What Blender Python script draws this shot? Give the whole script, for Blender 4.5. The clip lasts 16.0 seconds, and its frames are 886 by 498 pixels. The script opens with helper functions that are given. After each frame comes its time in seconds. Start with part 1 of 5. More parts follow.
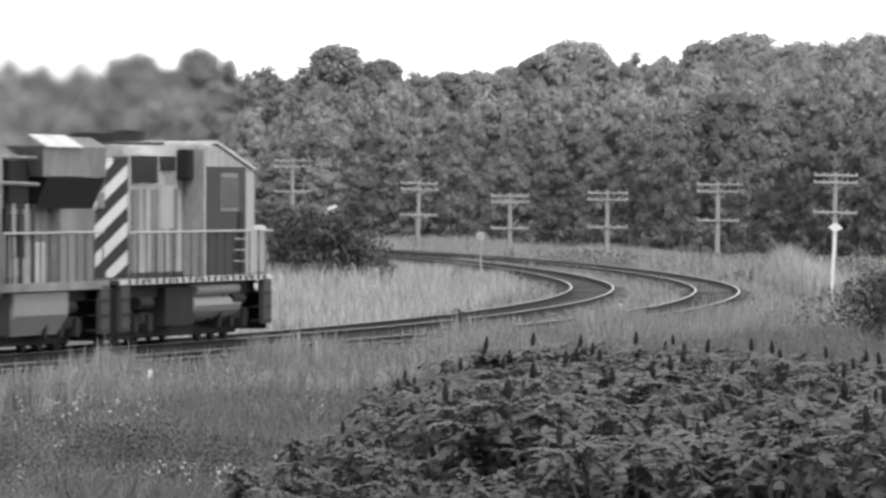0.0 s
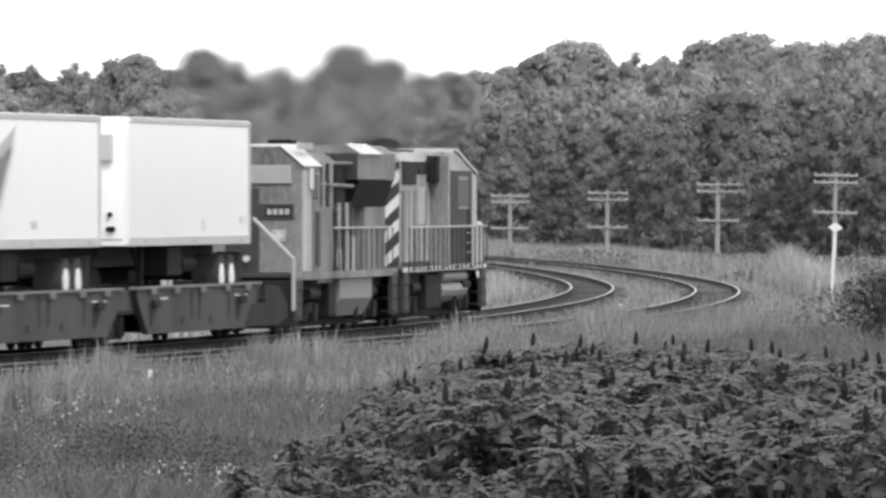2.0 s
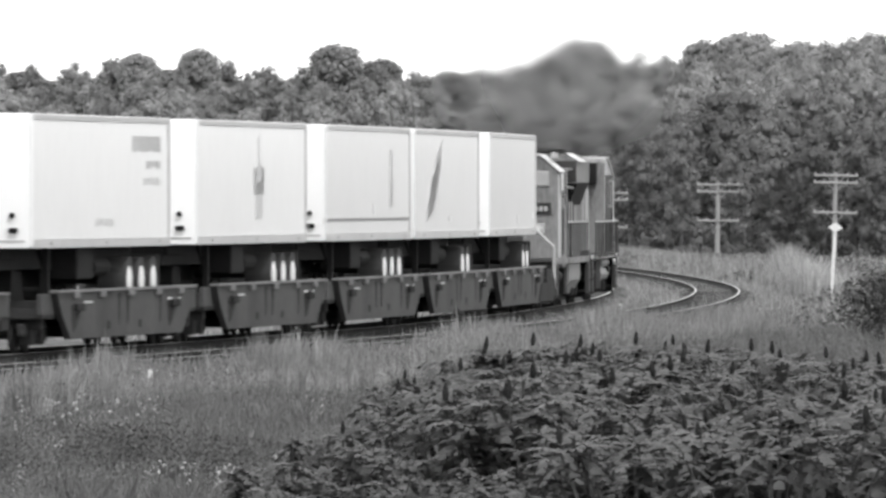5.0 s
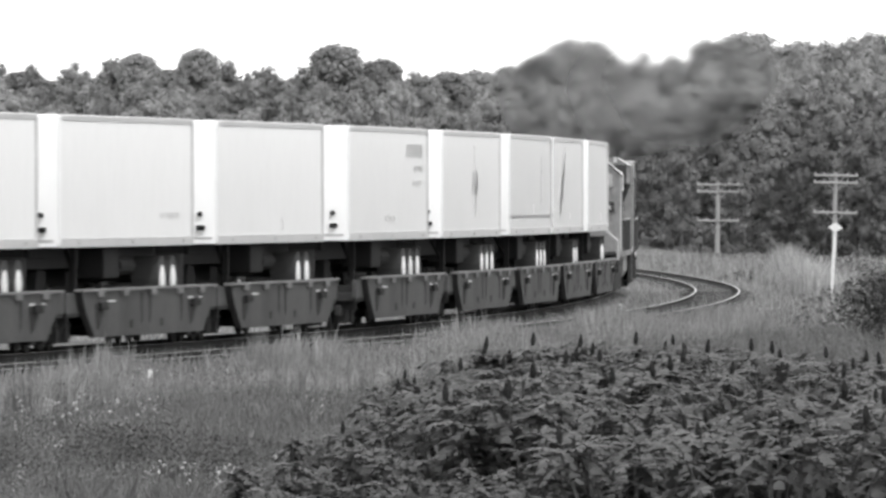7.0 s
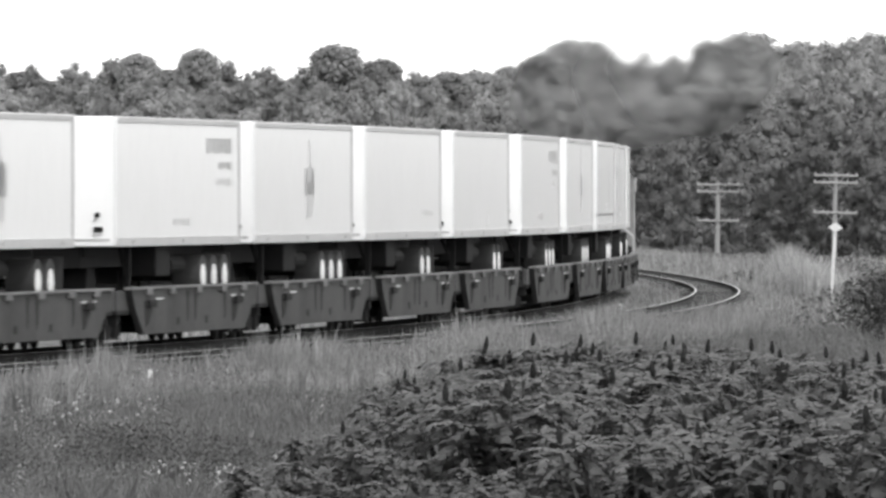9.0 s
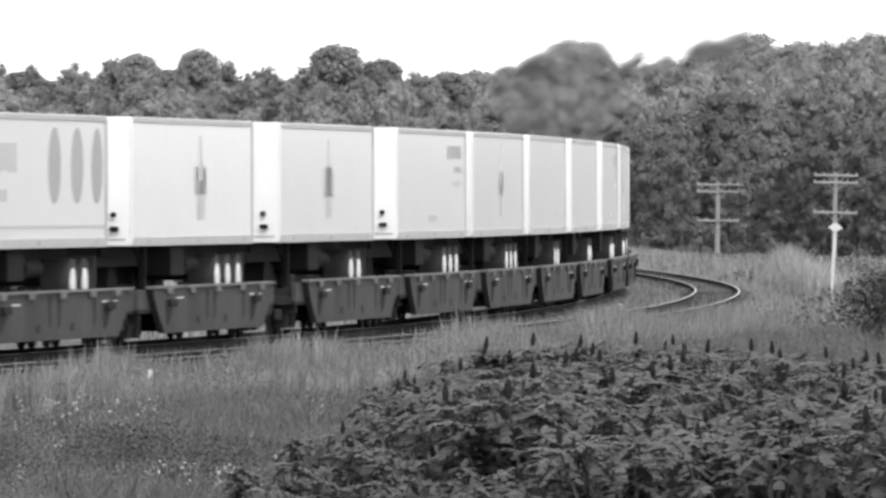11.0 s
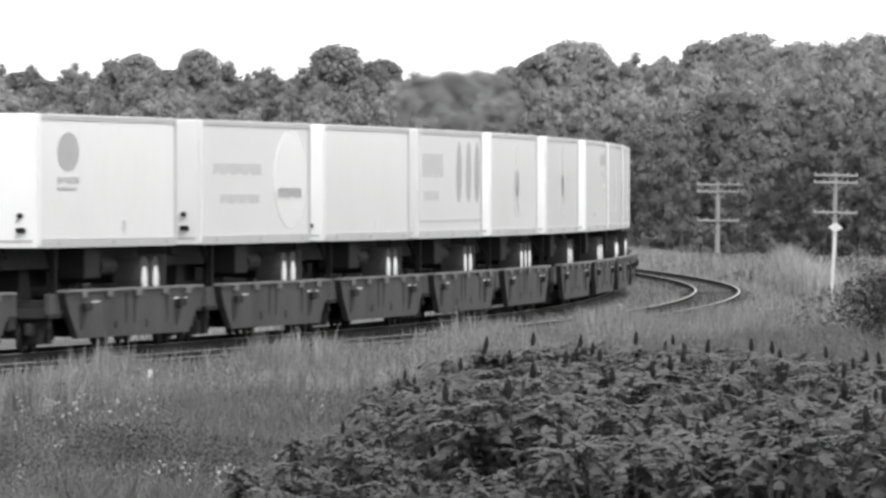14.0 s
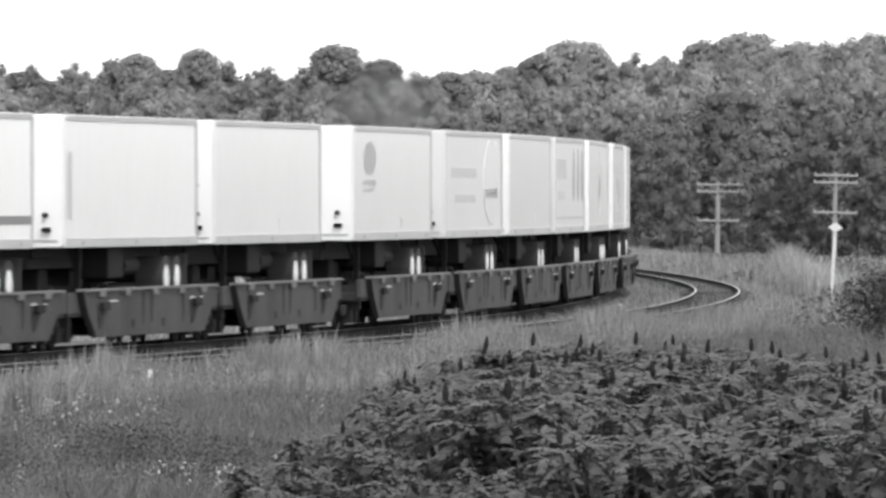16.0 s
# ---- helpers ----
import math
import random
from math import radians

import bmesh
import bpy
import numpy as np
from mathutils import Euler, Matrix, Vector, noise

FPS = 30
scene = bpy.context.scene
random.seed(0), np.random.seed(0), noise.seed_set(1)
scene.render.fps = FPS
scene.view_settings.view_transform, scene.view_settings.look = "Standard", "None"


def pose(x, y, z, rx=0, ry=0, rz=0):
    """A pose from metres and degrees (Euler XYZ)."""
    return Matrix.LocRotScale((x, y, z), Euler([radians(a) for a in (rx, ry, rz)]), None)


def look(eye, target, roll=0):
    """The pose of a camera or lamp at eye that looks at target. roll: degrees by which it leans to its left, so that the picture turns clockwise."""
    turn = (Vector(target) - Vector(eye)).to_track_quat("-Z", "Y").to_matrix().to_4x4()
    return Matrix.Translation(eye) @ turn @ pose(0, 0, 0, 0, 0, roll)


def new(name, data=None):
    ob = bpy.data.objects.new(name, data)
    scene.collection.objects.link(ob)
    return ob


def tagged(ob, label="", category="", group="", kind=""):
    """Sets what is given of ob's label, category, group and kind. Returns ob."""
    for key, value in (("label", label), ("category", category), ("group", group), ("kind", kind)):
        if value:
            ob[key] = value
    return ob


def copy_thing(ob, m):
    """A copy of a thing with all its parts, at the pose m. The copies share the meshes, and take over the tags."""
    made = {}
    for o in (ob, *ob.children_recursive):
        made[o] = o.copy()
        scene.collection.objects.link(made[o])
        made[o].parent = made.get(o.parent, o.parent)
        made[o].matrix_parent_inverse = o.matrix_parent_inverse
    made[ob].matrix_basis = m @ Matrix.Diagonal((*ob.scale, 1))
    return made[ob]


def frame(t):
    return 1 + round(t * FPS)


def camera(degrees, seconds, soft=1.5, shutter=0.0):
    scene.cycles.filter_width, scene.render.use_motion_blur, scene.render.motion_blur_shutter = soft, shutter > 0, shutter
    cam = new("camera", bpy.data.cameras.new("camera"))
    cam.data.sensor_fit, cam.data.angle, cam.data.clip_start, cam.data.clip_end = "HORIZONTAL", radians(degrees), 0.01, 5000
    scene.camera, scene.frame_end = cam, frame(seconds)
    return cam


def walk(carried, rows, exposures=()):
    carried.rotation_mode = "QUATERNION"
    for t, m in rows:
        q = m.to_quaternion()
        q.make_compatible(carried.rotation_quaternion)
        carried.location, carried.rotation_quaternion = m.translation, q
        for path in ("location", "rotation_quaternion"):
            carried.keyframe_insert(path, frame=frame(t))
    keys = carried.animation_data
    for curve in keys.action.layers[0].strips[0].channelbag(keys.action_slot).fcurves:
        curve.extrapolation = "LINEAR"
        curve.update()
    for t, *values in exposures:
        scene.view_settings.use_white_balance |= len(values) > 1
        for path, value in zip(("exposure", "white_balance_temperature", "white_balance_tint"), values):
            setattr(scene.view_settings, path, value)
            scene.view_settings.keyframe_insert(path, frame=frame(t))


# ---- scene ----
# ------------------------------------------------ camera: a long lens on a tripod
EYE = (0.0, 0.0, 3.26)
cam = camera(4.351, 16.0, soft=2.9, shutter=0.5)
cam_pose = look(EYE, (0.0, 1000.0, 3.26 - 4.526))
walk(cam, [(0.0, cam_pose), (16.0, cam_pose)])

# ------------------------------------------------ light: bright hazy overcast, sun behind the camera
SUN_EL, SUN_AZ = radians(55), radians(155)      # azimuth from +y towards +x
world = bpy.data.worlds.new("overcast_sky")
scene.world = world
world.use_nodes = True
wn, wl = world.node_tree.nodes, world.node_tree.links
sky = wn.new("ShaderNodeTexSky")
sky.sky_type, sky.sun_disc = "NISHITA", False
sky.sun_elevation, sky.sun_rotation = SUN_EL, SUN_AZ
sky.air_density, sky.dust_density = 1.0, 1.0
grey = wn.new("ShaderNodeRGBToBW")
wl.new(sky.outputs[0], grey.inputs[0])
veil = wn.new("ShaderNodeMath")          # an even white cloud layer over the sky
veil.operation, veil.inputs[1].default_value = "ADD", 6.6
wl.new(grey.outputs[0], veil.inputs[0])
wl.new(veil.outputs[0], wn["Background"].inputs["Color"])
wn["Background"].inputs["Strength"].default_value = 0.15
sun = new("sun", bpy.data.lights.new("sun", "SUN"))
sun.data.energy, sun.data.angle = 2.3, radians(12)
sun.matrix_world = look((math.sin(SUN_AZ) * 100 * math.cos(SUN_EL), math.cos(SUN_AZ) * 100 * math.cos(SUN_EL), 100 * math.sin(SUN_EL)), (0, 0, 0))
scene.view_settings.exposure = 0.0


# ------------------------------------------------ materials
def mat(name, value, rough=0.7, metal=0.0, scale=3.0, vary=0.25, bump=0.0, island=0.0, obj=0.0, leaf=0.0, streak=0.0):
    """A grey-scale surface: base value, coarse stains, fine grain, relief; island / obj: spread from piece to piece."""
    m = bpy.data.materials.new(name)
    m.use_nodes = True
    n, l = m.node_tree.nodes, m.node_tree.links
    bsdf = n["Principled BSDF"]
    co = n.new("ShaderNodeTexCoord")
    mp = n.new("ShaderNodeMapping")
    mp.inputs["Scale"].default_value = (1, 1, 1 - 0.85 * streak)
    l.new(co.outputs["Object"], mp.inputs["Vector"])
    coarse, fine = n.new("ShaderNodeTexNoise"), n.new("ShaderNodeTexNoise")
    coarse.inputs["Scale"].default_value, fine.inputs["Scale"].default_value = scale * 0.22, scale * 4
    coarse.inputs["Detail"].default_value, fine.inputs["Detail"].default_value = 4, 3
    for t in (coarse, fine):
        l.new(mp.outputs[0], t.inputs["Vector"])

    def maths(op, a, b):
        q = n.new("ShaderNodeMath")
        q.operation = op
        for i, v in enumerate((a, b)):
            if isinstance(v, (int, float)):
                q.inputs[i].default_value = v
            else:
                l.new(v, q.inputs[i])
        return q.outputs[0]

    f = maths("ADD", maths("MULTIPLY", coarse.outputs["Fac"], 0.65), maths("MULTIPLY", fine.outputs["Fac"], 0.35))
    f = maths("ADD", maths("MULTIPLY", maths("SUBTRACT", f, 0.5), 2.6 * vary), 1.0)
    if island:
        g = n.new("ShaderNodeNewGeometry")
        f = maths("MULTIPLY", f, maths("ADD", maths("MULTIPLY", g.outputs["Random Per Island"], 2 * island), 1 - island))
    if obj:
        o = n.new("ShaderNodeObjectInfo")
        f = maths("MULTIPLY", f, maths("ADD", maths("MULTIPLY", o.outputs["Random"], 2 * obj), 1 - obj))
    v = maths("MAXIMUM", maths("MULTIPLY", f, value), 0.004)
    mix = n.new("ShaderNodeCombineColor")
    for i in range(3):
        l.new(v, mix.inputs[i])
    l.new(mix.outputs[0], bsdf.inputs["Base Color"])
    bsdf.inputs["Specular IOR Level"].default_value = 0.4 if rough < 0.4 else 0.3 if rough < 0.6 else 0.12
    bsdf.inputs["Roughness"].default_value, bsdf.inputs["Metallic"].default_value = rough, metal
    if bump:
        b = n.new("ShaderNodeBump")
        b.inputs["Strength"].default_value, b.inputs["Distance"].default_value = bump, 0.03
        l.new(fine.outputs["Fac"], b.inputs["Height"])
        l.new(b.outputs[0], bsdf.inputs["Normal"])
    if leaf:
        bsdf.inputs["Specular IOR Level"].default_value = 0.15
        tr, ms = n.new("ShaderNodeBsdfTranslucent"), n.new("ShaderNodeMixShader")
        l.new(mix.outputs[0], tr.inputs["Color"])
        ms.inputs[0].default_value = leaf
        l.new(bsdf.outputs[0], ms.inputs[1])
        l.new(tr.outputs[0], ms.inputs[2])
        l.new(ms.outputs[0], n["Material Output"].inputs["Surface"])
    return m


SOIL = mat("soil_and_thatch", 0.10, 0.95, scale=1.2, vary=0.5, bump=0.6)
BALLAST = mat("crushed_stone", 0.16, 0.95, scale=9, vary=0.6, bump=1.0)
RAIL = mat("worn_rail_steel", 0.42, 0.4, 0.3, scale=3, vary=0.2)
SLEEPER = mat("creosoted_timber", 0.06, 0.9, scale=5, vary=0.4, island=0.3)
GRASS = mat("meadow_grass", 0.14, 0.8, scale=3.4, vary=1.15, island=0.18, leaf=0.3)
SHOULDER = mat("seeding_shoulder_grass", 0.235, 0.85, scale=3.0, vary=1.0, island=0.2, leaf=0.3)
STRAW = mat("dry_tall_grass", 0.35, 0.85, scale=1.3, vary=0.8, island=0.4, leaf=0.3)
BANK = mat("bank_grass", 0.27, 0.85, scale=2.2, vary=1.1, island=0.45, leaf=0.3)
WEED = mat("broad_leaf_weeds", 0.145, 0.7, scale=3.5, vary=1.0, island=0.2, leaf=0.25)
NETTLE = mat("nettle_leaves", 0.085, 0.7, scale=0.9, vary=0.9, island=0.2, leaf=0.25)
FLOWER = mat("pale_blossom", 0.4, 0.8, scale=4, vary=0.2, island=0.3)
SUMAC = mat("sumac_leaflets", 0.066, 0.4, scale=2.2, vary=0.9, island=0.55, leaf=0.2)
SEED = mat("sumac_seed_head", 0.02, 0.9, scale=20, vary=0.4, bump=0.6)
LEAVES = mat("tree_foliage", 0.28, 0.75, scale=0.6, vary=0.35, island=0.22, obj=0.26, leaf=0.3)
DARKLEAVES = mat("dark_tree_foliage", 0.175, 0.75, scale=0.6, vary=0.35, island=0.22, obj=0.25, leaf=0.2)
BUSHLEAF = mat("dark_bush_foliage", 0.068, 0.7, scale=0.9, vary=0.5, island=0.45, leaf=0.2)
BARK = mat("bark", 0.12, 0.95, scale=6, vary=0.4, bump=0.7)
POLEWOOD = mat("weathered_pole_wood", 0.26, 0.9, scale=4, vary=0.35, bump=0.4, streak=0.8)
ARMWOOD = mat("weathered_crossarm", 0.30, 0.9, scale=5, vary=0.3)
GLASSY = mat("insulator_glass", 0.45, 0.25, scale=3, vary=0.1)
WIRE = mat("line_wire", 0.08, 0.6, 0.3, vary=0.1)
SIGN = mat("painted_sign_white", 0.62, 0.6, scale=5, vary=0.1)
WHITE = mat("trailer_white_panel", 0.85, 0.2, scale=0.9, vary=0.09, obj=0.05, streak=0.7)
CREAM = mat("trailer_off_white_panel", 0.66, 0.3, scale=0.9, vary=0.09, streak=0.7)
TRIM = mat("trailer_rail_aluminium", 0.46, 0.45, 0.25, scale=2, vary=0.2)
GREYPANEL = mat("trailer_print_grey", 0.38, 0.5, scale=2, vary=0.25)
FAINT = mat("trailer_print_faint", 0.50, 0.5, scale=2, vary=0.1)
BAND = mat("trailer_stripe_dark", 0.20, 0.5, scale=2, vary=0.2)
UNDER = mat("running_gear_black", 0.018, 0.8, scale=5, vary=0.5)
TYRE = mat("tyre_rubber", 0.055, 0.85, scale=6, vary=0.3)
HUB = mat("wheel_hub_alloy", 0.72, 0.35, 0.2, scale=5, vary=0.2)
SILL = mat("rail_car_side_paint", 0.052, 0.65, scale=2.2, vary=0.85, bump=0.2, streak=0.5)
FLANGE = mat("worn_flange_steel", 0.13, 0.6, scale=3, vary=0.7)
RUST = mat("grimy_steel", 0.03, 0.85, scale=3, vary=0.6, bump=0.3)
RED = mat("locomotive_body_paint", 0.18, 0.66, scale=2.4, vary=1.1, streak=0.7)
REDPALE = mat("locomotive_faded_and_lit_paint", 0.32, 0.66, scale=2.6, vary=1.2, streak=0.8)
# dark paint for fittings; on end faces it carries shade as colour
REDDARK = mat("locomotive_dark_and_shaded_paint", 0.045, 0.66, scale=1.5, vary=0.35, streak=0.6)
BLACK = mat("louvre_and_shade_black", 0.012, 0.7, scale=4, vary=0.4)
ROOFGREY = mat("locomotive_roof_steel", 0.50, 0.4, 0.2, scale=2, vary=0.2)
TANK = mat("fuel_tank_paint", 0.2, 0.6, scale=1.5, vary=0.3)
PALERAIL = mat("handrail_paint", 0.34, 0.5, scale=3, vary=0.3)
STRIPE = mat("safety_stripe_white", 0.55, 0.55, scale=3, vary=0.25)
PANE = mat("dark_cab_glass", 0.03, 0.12, scale=1, vary=0.1)
# pale glass: the sky's reflection is put into the base colour
SHINE = mat("windscreen_painted_reflection", 0.35, 0.2, 0.3, scale=1, vary=0.2)

# hot exhaust: air of slightly uneven density that blurs what lies behind it, with a trace of soot
HAZE = bpy.data.materials.new("hot_exhaust_haze")
HAZE.use_nodes = True
hn, hl = HAZE.node_tree.nodes, HAZE.node_tree.links
hd, hr, ht = hn.new("ShaderNodeBsdfDiffuse"), hn.new("ShaderNodeBsdfRefraction"), hn.new("ShaderNodeBsdfTransparent")
ha, hm = hn.new("ShaderNodeMixShader"), hn.new("ShaderNodeMixShader")
hd.inputs["Color"].default_value = (0.3, 0.3, 0.3, 1)
hr.inputs["Color"].default_value = (0.99, 0.99, 0.99, 1)
hr.inputs["IOR"].default_value, hr.inputs["Roughness"].default_value = 1.0028, 0.33
ha.inputs[0].default_value = 0.03
hu, hg, hp = hn.new("ShaderNodeUVMap"), hn.new("ShaderNodeVectorMath"), hn.new("ShaderNodeMapRange")
hu.uv_map = "soft"
hg.operation = "LENGTH"
hp.interpolation_type = "SMOOTHSTEP"
hp.inputs["From Min"].default_value, hp.inputs["From Max"].default_value = 0.1, 0.7
hp.inputs["To Min"].default_value, hp.inputs["To Max"].default_value = 1.0, 0.0
hl.new(hu.outputs[0], hg.inputs[0])
hl.new(hg.outputs["Value"], hp.inputs["Value"])
hl.new(hp.outputs[0], hm.inputs[0])
hl.new(hr.outputs[0], ha.inputs[1])
hl.new(hd.outputs[0], ha.inputs[2])
hl.new(ht.outputs[0], hm.inputs[1])
hl.new(ha.outputs[0], hm.inputs[2])
hl.new(hm.outputs[0], hn["Material Output"].inputs["Surface"])


# ------------------------------------------------ helpers of this scene
def part(name, bm, material, parent=None, label="", smooth=False):
    """One mesh object out of a bmesh, under a thing or a part."""
    me = bpy.data.meshes.new(name)
    bm.to_mesh(me)
    bm.free()
    me.materials.append(material)
    if smooth:
        for p in me.polygons:
            p.use_smooth = True
    ob = new(name, me)
    ob.parent = parent
    return tagged(ob, label)


def shared(name, me, parent, m=None):
    ob = new(name, me)
    ob.parent = parent
    if m is not None:
        ob.matrix_basis = m
    return ob


def fast(name, verts, faces, material, parent=None):
    """A mesh object from arrays: verts (N, 3), faces (M, 3 or 4)."""
    me = bpy.data.meshes.new(name)
    k = faces.shape[1]
    me.vertices.add(len(verts))
    me.vertices.foreach_set("co", np.asarray(verts, np.float32).ravel())
    me.loops.add(faces.size)
    me.loops.foreach_set("vertex_index", np.asarray(faces, np.int32).ravel())
    me.polygons.add(len(faces))
    me.polygons.foreach_set("loop_start", np.arange(0, faces.size, k, dtype=np.int32))
    me.polygons.foreach_set("loop_total", np.full(len(faces), k, np.int32))
    me.update(calc_edges=True)
    me.materials.append(material)
    ob = new(name, me)
    ob.parent = parent
    return ob


def hexa(bm, low, top):
    """A solid between two quads, each four points in the same turning sense."""
    v = [bm.verts.new(p) for p in (*low, *top)]
    for f in ((3, 2, 1, 0), (4, 5, 6, 7), (0, 1, 5, 4), (1, 2, 6, 5), (2, 3, 7, 6), (3, 0, 4, 7)):
        bm.faces.new([v[i] for i in f])
    return v


def box(x0, x1, y0, y1, z0, z1, bevel=0.0, bm=None):
    bm = bm or bmesh.new()
    v = hexa(bm, [(x0, y0, z0), (x1, y0, z0), (x1, y1, z0), (x0, y1, z0)], [(x0, y0, z1), (x1, y0, z1), (x1, y1, z1), (x0, y1, z1)])
    if bevel:
        edges = list({e for q in v for e in q.link_edges})
        bmesh.ops.bevel(bm, geom=edges, offset=bevel, segments=2, profile=0.5, affect="EDGES")
    return bm


def prism(profile, y0, y1, bevel=0.0, bm=None):
    """A side profile in x, z, drawn out from y0 to y1."""
    bm = bm or bmesh.new()
    a = [bm.verts.new((x, y0, z)) for x, z in profile]
    b = [bm.verts.new((x, y1, z)) for x, z in profile]
    k = len(profile)
    bm.faces.new(a)
    bm.faces.new(b[::-1])
    for i in range(k):
        bm.faces.new((a[(i + 1) % k], a[i], b[i], b[(i + 1) % k]))
    bmesh.ops.recalc_face_normals(bm, faces=bm.faces[:])
    if bevel:
        bmesh.ops.bevel(bm, geom=bm.edges[:], offset=bevel, segments=2, profile=0.5, affect="EDGES")
    return bm


def section(profile, x0, x1, bevel=0.0):
    """A cross profile in y, z, drawn out along x."""
    bm = bmesh.new()
    a = [bm.verts.new((x0, y, z)) for y, z in profile]
    b = [bm.verts.new((x1, y, z)) for y, z in profile]
    k = len(profile)
    bm.faces.new(a)
    bm.faces.new(b[::-1])
    for i in range(k):
        bm.faces.new((a[(i + 1) % k], a[i], b[i], b[(i + 1) % k]))
    bmesh.ops.recalc_face_normals(bm, faces=bm.faces[:])
    if bevel:
        bmesh.ops.bevel(bm, geom=bm.edges[:], offset=bevel, segments=2, profile=0.5, affect="EDGES")
    return bm


def rod(a, b, r, r2=None, seg=10, bm=None):
    bm = bm or bmesh.new()
    a, b = Vector(a), Vector(b)
    m = Matrix.Translation((a + b) / 2) @ (b - a).to_track_quat("Z", "Y").to_matrix().to_4x4()
    bmesh.ops.create_cone(bm, cap_ends=True, segments=seg, radius1=r, radius2=r if r2 is None else r2, depth=(b - a).length, matrix=m)
    return bm


def thing(name, m, label, category, group="", kind=""):
    ob = new(name)
    ob.matrix_basis = m
    return tagged(ob, label, category, group, kind)


rng = np.random.default_rng(11)

# ------------------------------------------------ the line of the railway: curvature along the track
KNOT = (-90.0, -30.0, 30.0, 90.0, 150.0, 220.0, 300.0, 400.0)
BEND = (-0.042, 0.548, 1.199, 0.706, 0.770, 0.333, 0.267, 0.280)     # thousandths per metre, to the left
ARC = np.arange(-420.0, 900.0, 1.0)
_k = np.interp(ARC, KNOT, BEND, left=0.0) / 1000
_th = np.concatenate([[0], np.cumsum((_k[1:] + _k[:-1]) / 2)])
HEAD = 0.01534 - (_th - np.interp(150, ARC, _th))
_mid = (HEAD[1:] + HEAD[:-1]) / 2
LX = np.concatenate([[0], np.cumsum(np.sin(_mid))])
LY = np.concatenate([[0], np.cumsum(np.cos(_mid))])
LX += 5.278 - np.interp(150, ARC, LX)
LY += 412.76 - np.interp(150, ARC, LY)
OUTER = 4.388        # the second track lies on the outside of the bend


def line(s, off=0.0):
    """Place on the line at arc s, off metres to its right, and the heading from +y towards +x."""
    th = np.interp(s, ARC, HEAD)
    return np.interp(s, ARC, LX) + off * np.cos(th), np.interp(s, ARC, LY) - off * np.sin(th), th


def beside(x, y):
    """How far right of the inner track's centre a place lies."""
    s = np.interp(y, LY, ARC)
    for _ in range(2):
        cx, cy, th = line(s)
        s = s + (x - cx) * np.sin(th) + (y - cy) * np.cos(th)
    cx, cy, th = line(s)
    return (x - cx) * np.cos(th) - (y - cy) * np.sin(th)


def step(v, a, b):
    u = np.clip((v - a) / (b - a), 0, 1)
    return u * u * (3 - 2 * u)


def ground_z(x, y):
    n = beside(x, y)
    z = -0.75 + 0.12 * np.sin(x * 0.31 + y * 0.07) * np.sin(y * 0.11)
    z = z + 0.35 * step(n, 7.5, 14) * step(y, 330, 420)
    z = z + 0.5 * step(-n, 4.5, 9) * step(y, 380, 460)
    far = -0.15 - 0.055 * np.clip(x + 5, -4, 40)
    b = step(y, 500, 780) * step(np.abs(n - OUTER / 2), 5, 11)
    z = z * (1 - b) + far * b + step(y, 850, 1080) * 9.5 + step(y, 1070, 1300) * 6.5
    flat = 1 - step(np.abs(n - OUTER / 2), 4.6, 6.2)
    z = z * (1 - flat) + flat * -0.80
    return z + 0.22 * step(n, OUTER + 2.2, OUTER + 4.0) * step(y, 225, 250) * (1 - step(y, 295, 322))


# ------------------------------------------------ ground: one sheet to the horizon
def build_ground():
    ys = np.concatenate([np.arange(-600, 130, 40.0), np.arange(130, 860, 4.0), np.arange(860, 1320, 20.0), np.arange(1320, 4800, 200.0)])
    xs = np.concatenate([np.arange(-2400, -140, 250.0), np.arange(-140, -40, 10.0), np.arange(-40, 44, 1.6), np.arange(44, 140, 10.0), np.arange(140, 2600, 250.0)])
    gx, gy = np.meshgrid(xs, ys)
    v = np.stack([gx, gy, ground_z(gx, gy)], -1).reshape(-1, 3)
    w, h = len(xs), len(ys)
    i = (np.arange(h - 1)[:, None] * w + np.arange(w - 1)).ravel()
    f = np.stack([i, i + 1, i + w + 1, i + w], -1)
    tagged(fast("ground", v, f, SOIL), "flat trackside ground of soil and dead thatch", "ground", kind="structure")


def sweep(profile, s0, s1, off, ds=4.0):
    s = np.arange(s0, s1 + ds, ds)
    v = []
    for dx, z in profile:
        x, y, _ = line(s, off + dx)
        v.append(np.stack([x, y, np.full_like(x, z)], -1))
    v = np.stack(v, 1)
    k = len(profile)
    i = (np.arange(len(s) - 1)[:, None] * k + np.arange(k)).ravel()
    j = (np.arange(len(s) - 1)[:, None] * k + (np.arange(k) + 1) % k).ravel()
    return v.reshape(-1, 3), np.stack([i, i + k, j + k, j], -1)


RAILP = [(-0.07, -0.17), (0.07, -0.17), (0.07, -0.15), (0.012, -0.13), (0.012, -0.045), (0.037, -0.035), (0.037, -0.006), (0.028, 0.0), (-0.028, 0.0), (-0.037, -0.006), (-0.037, -0.035), (-0.012, -0.045), (-0.012, -0.13), (-0.07, -0.15)]


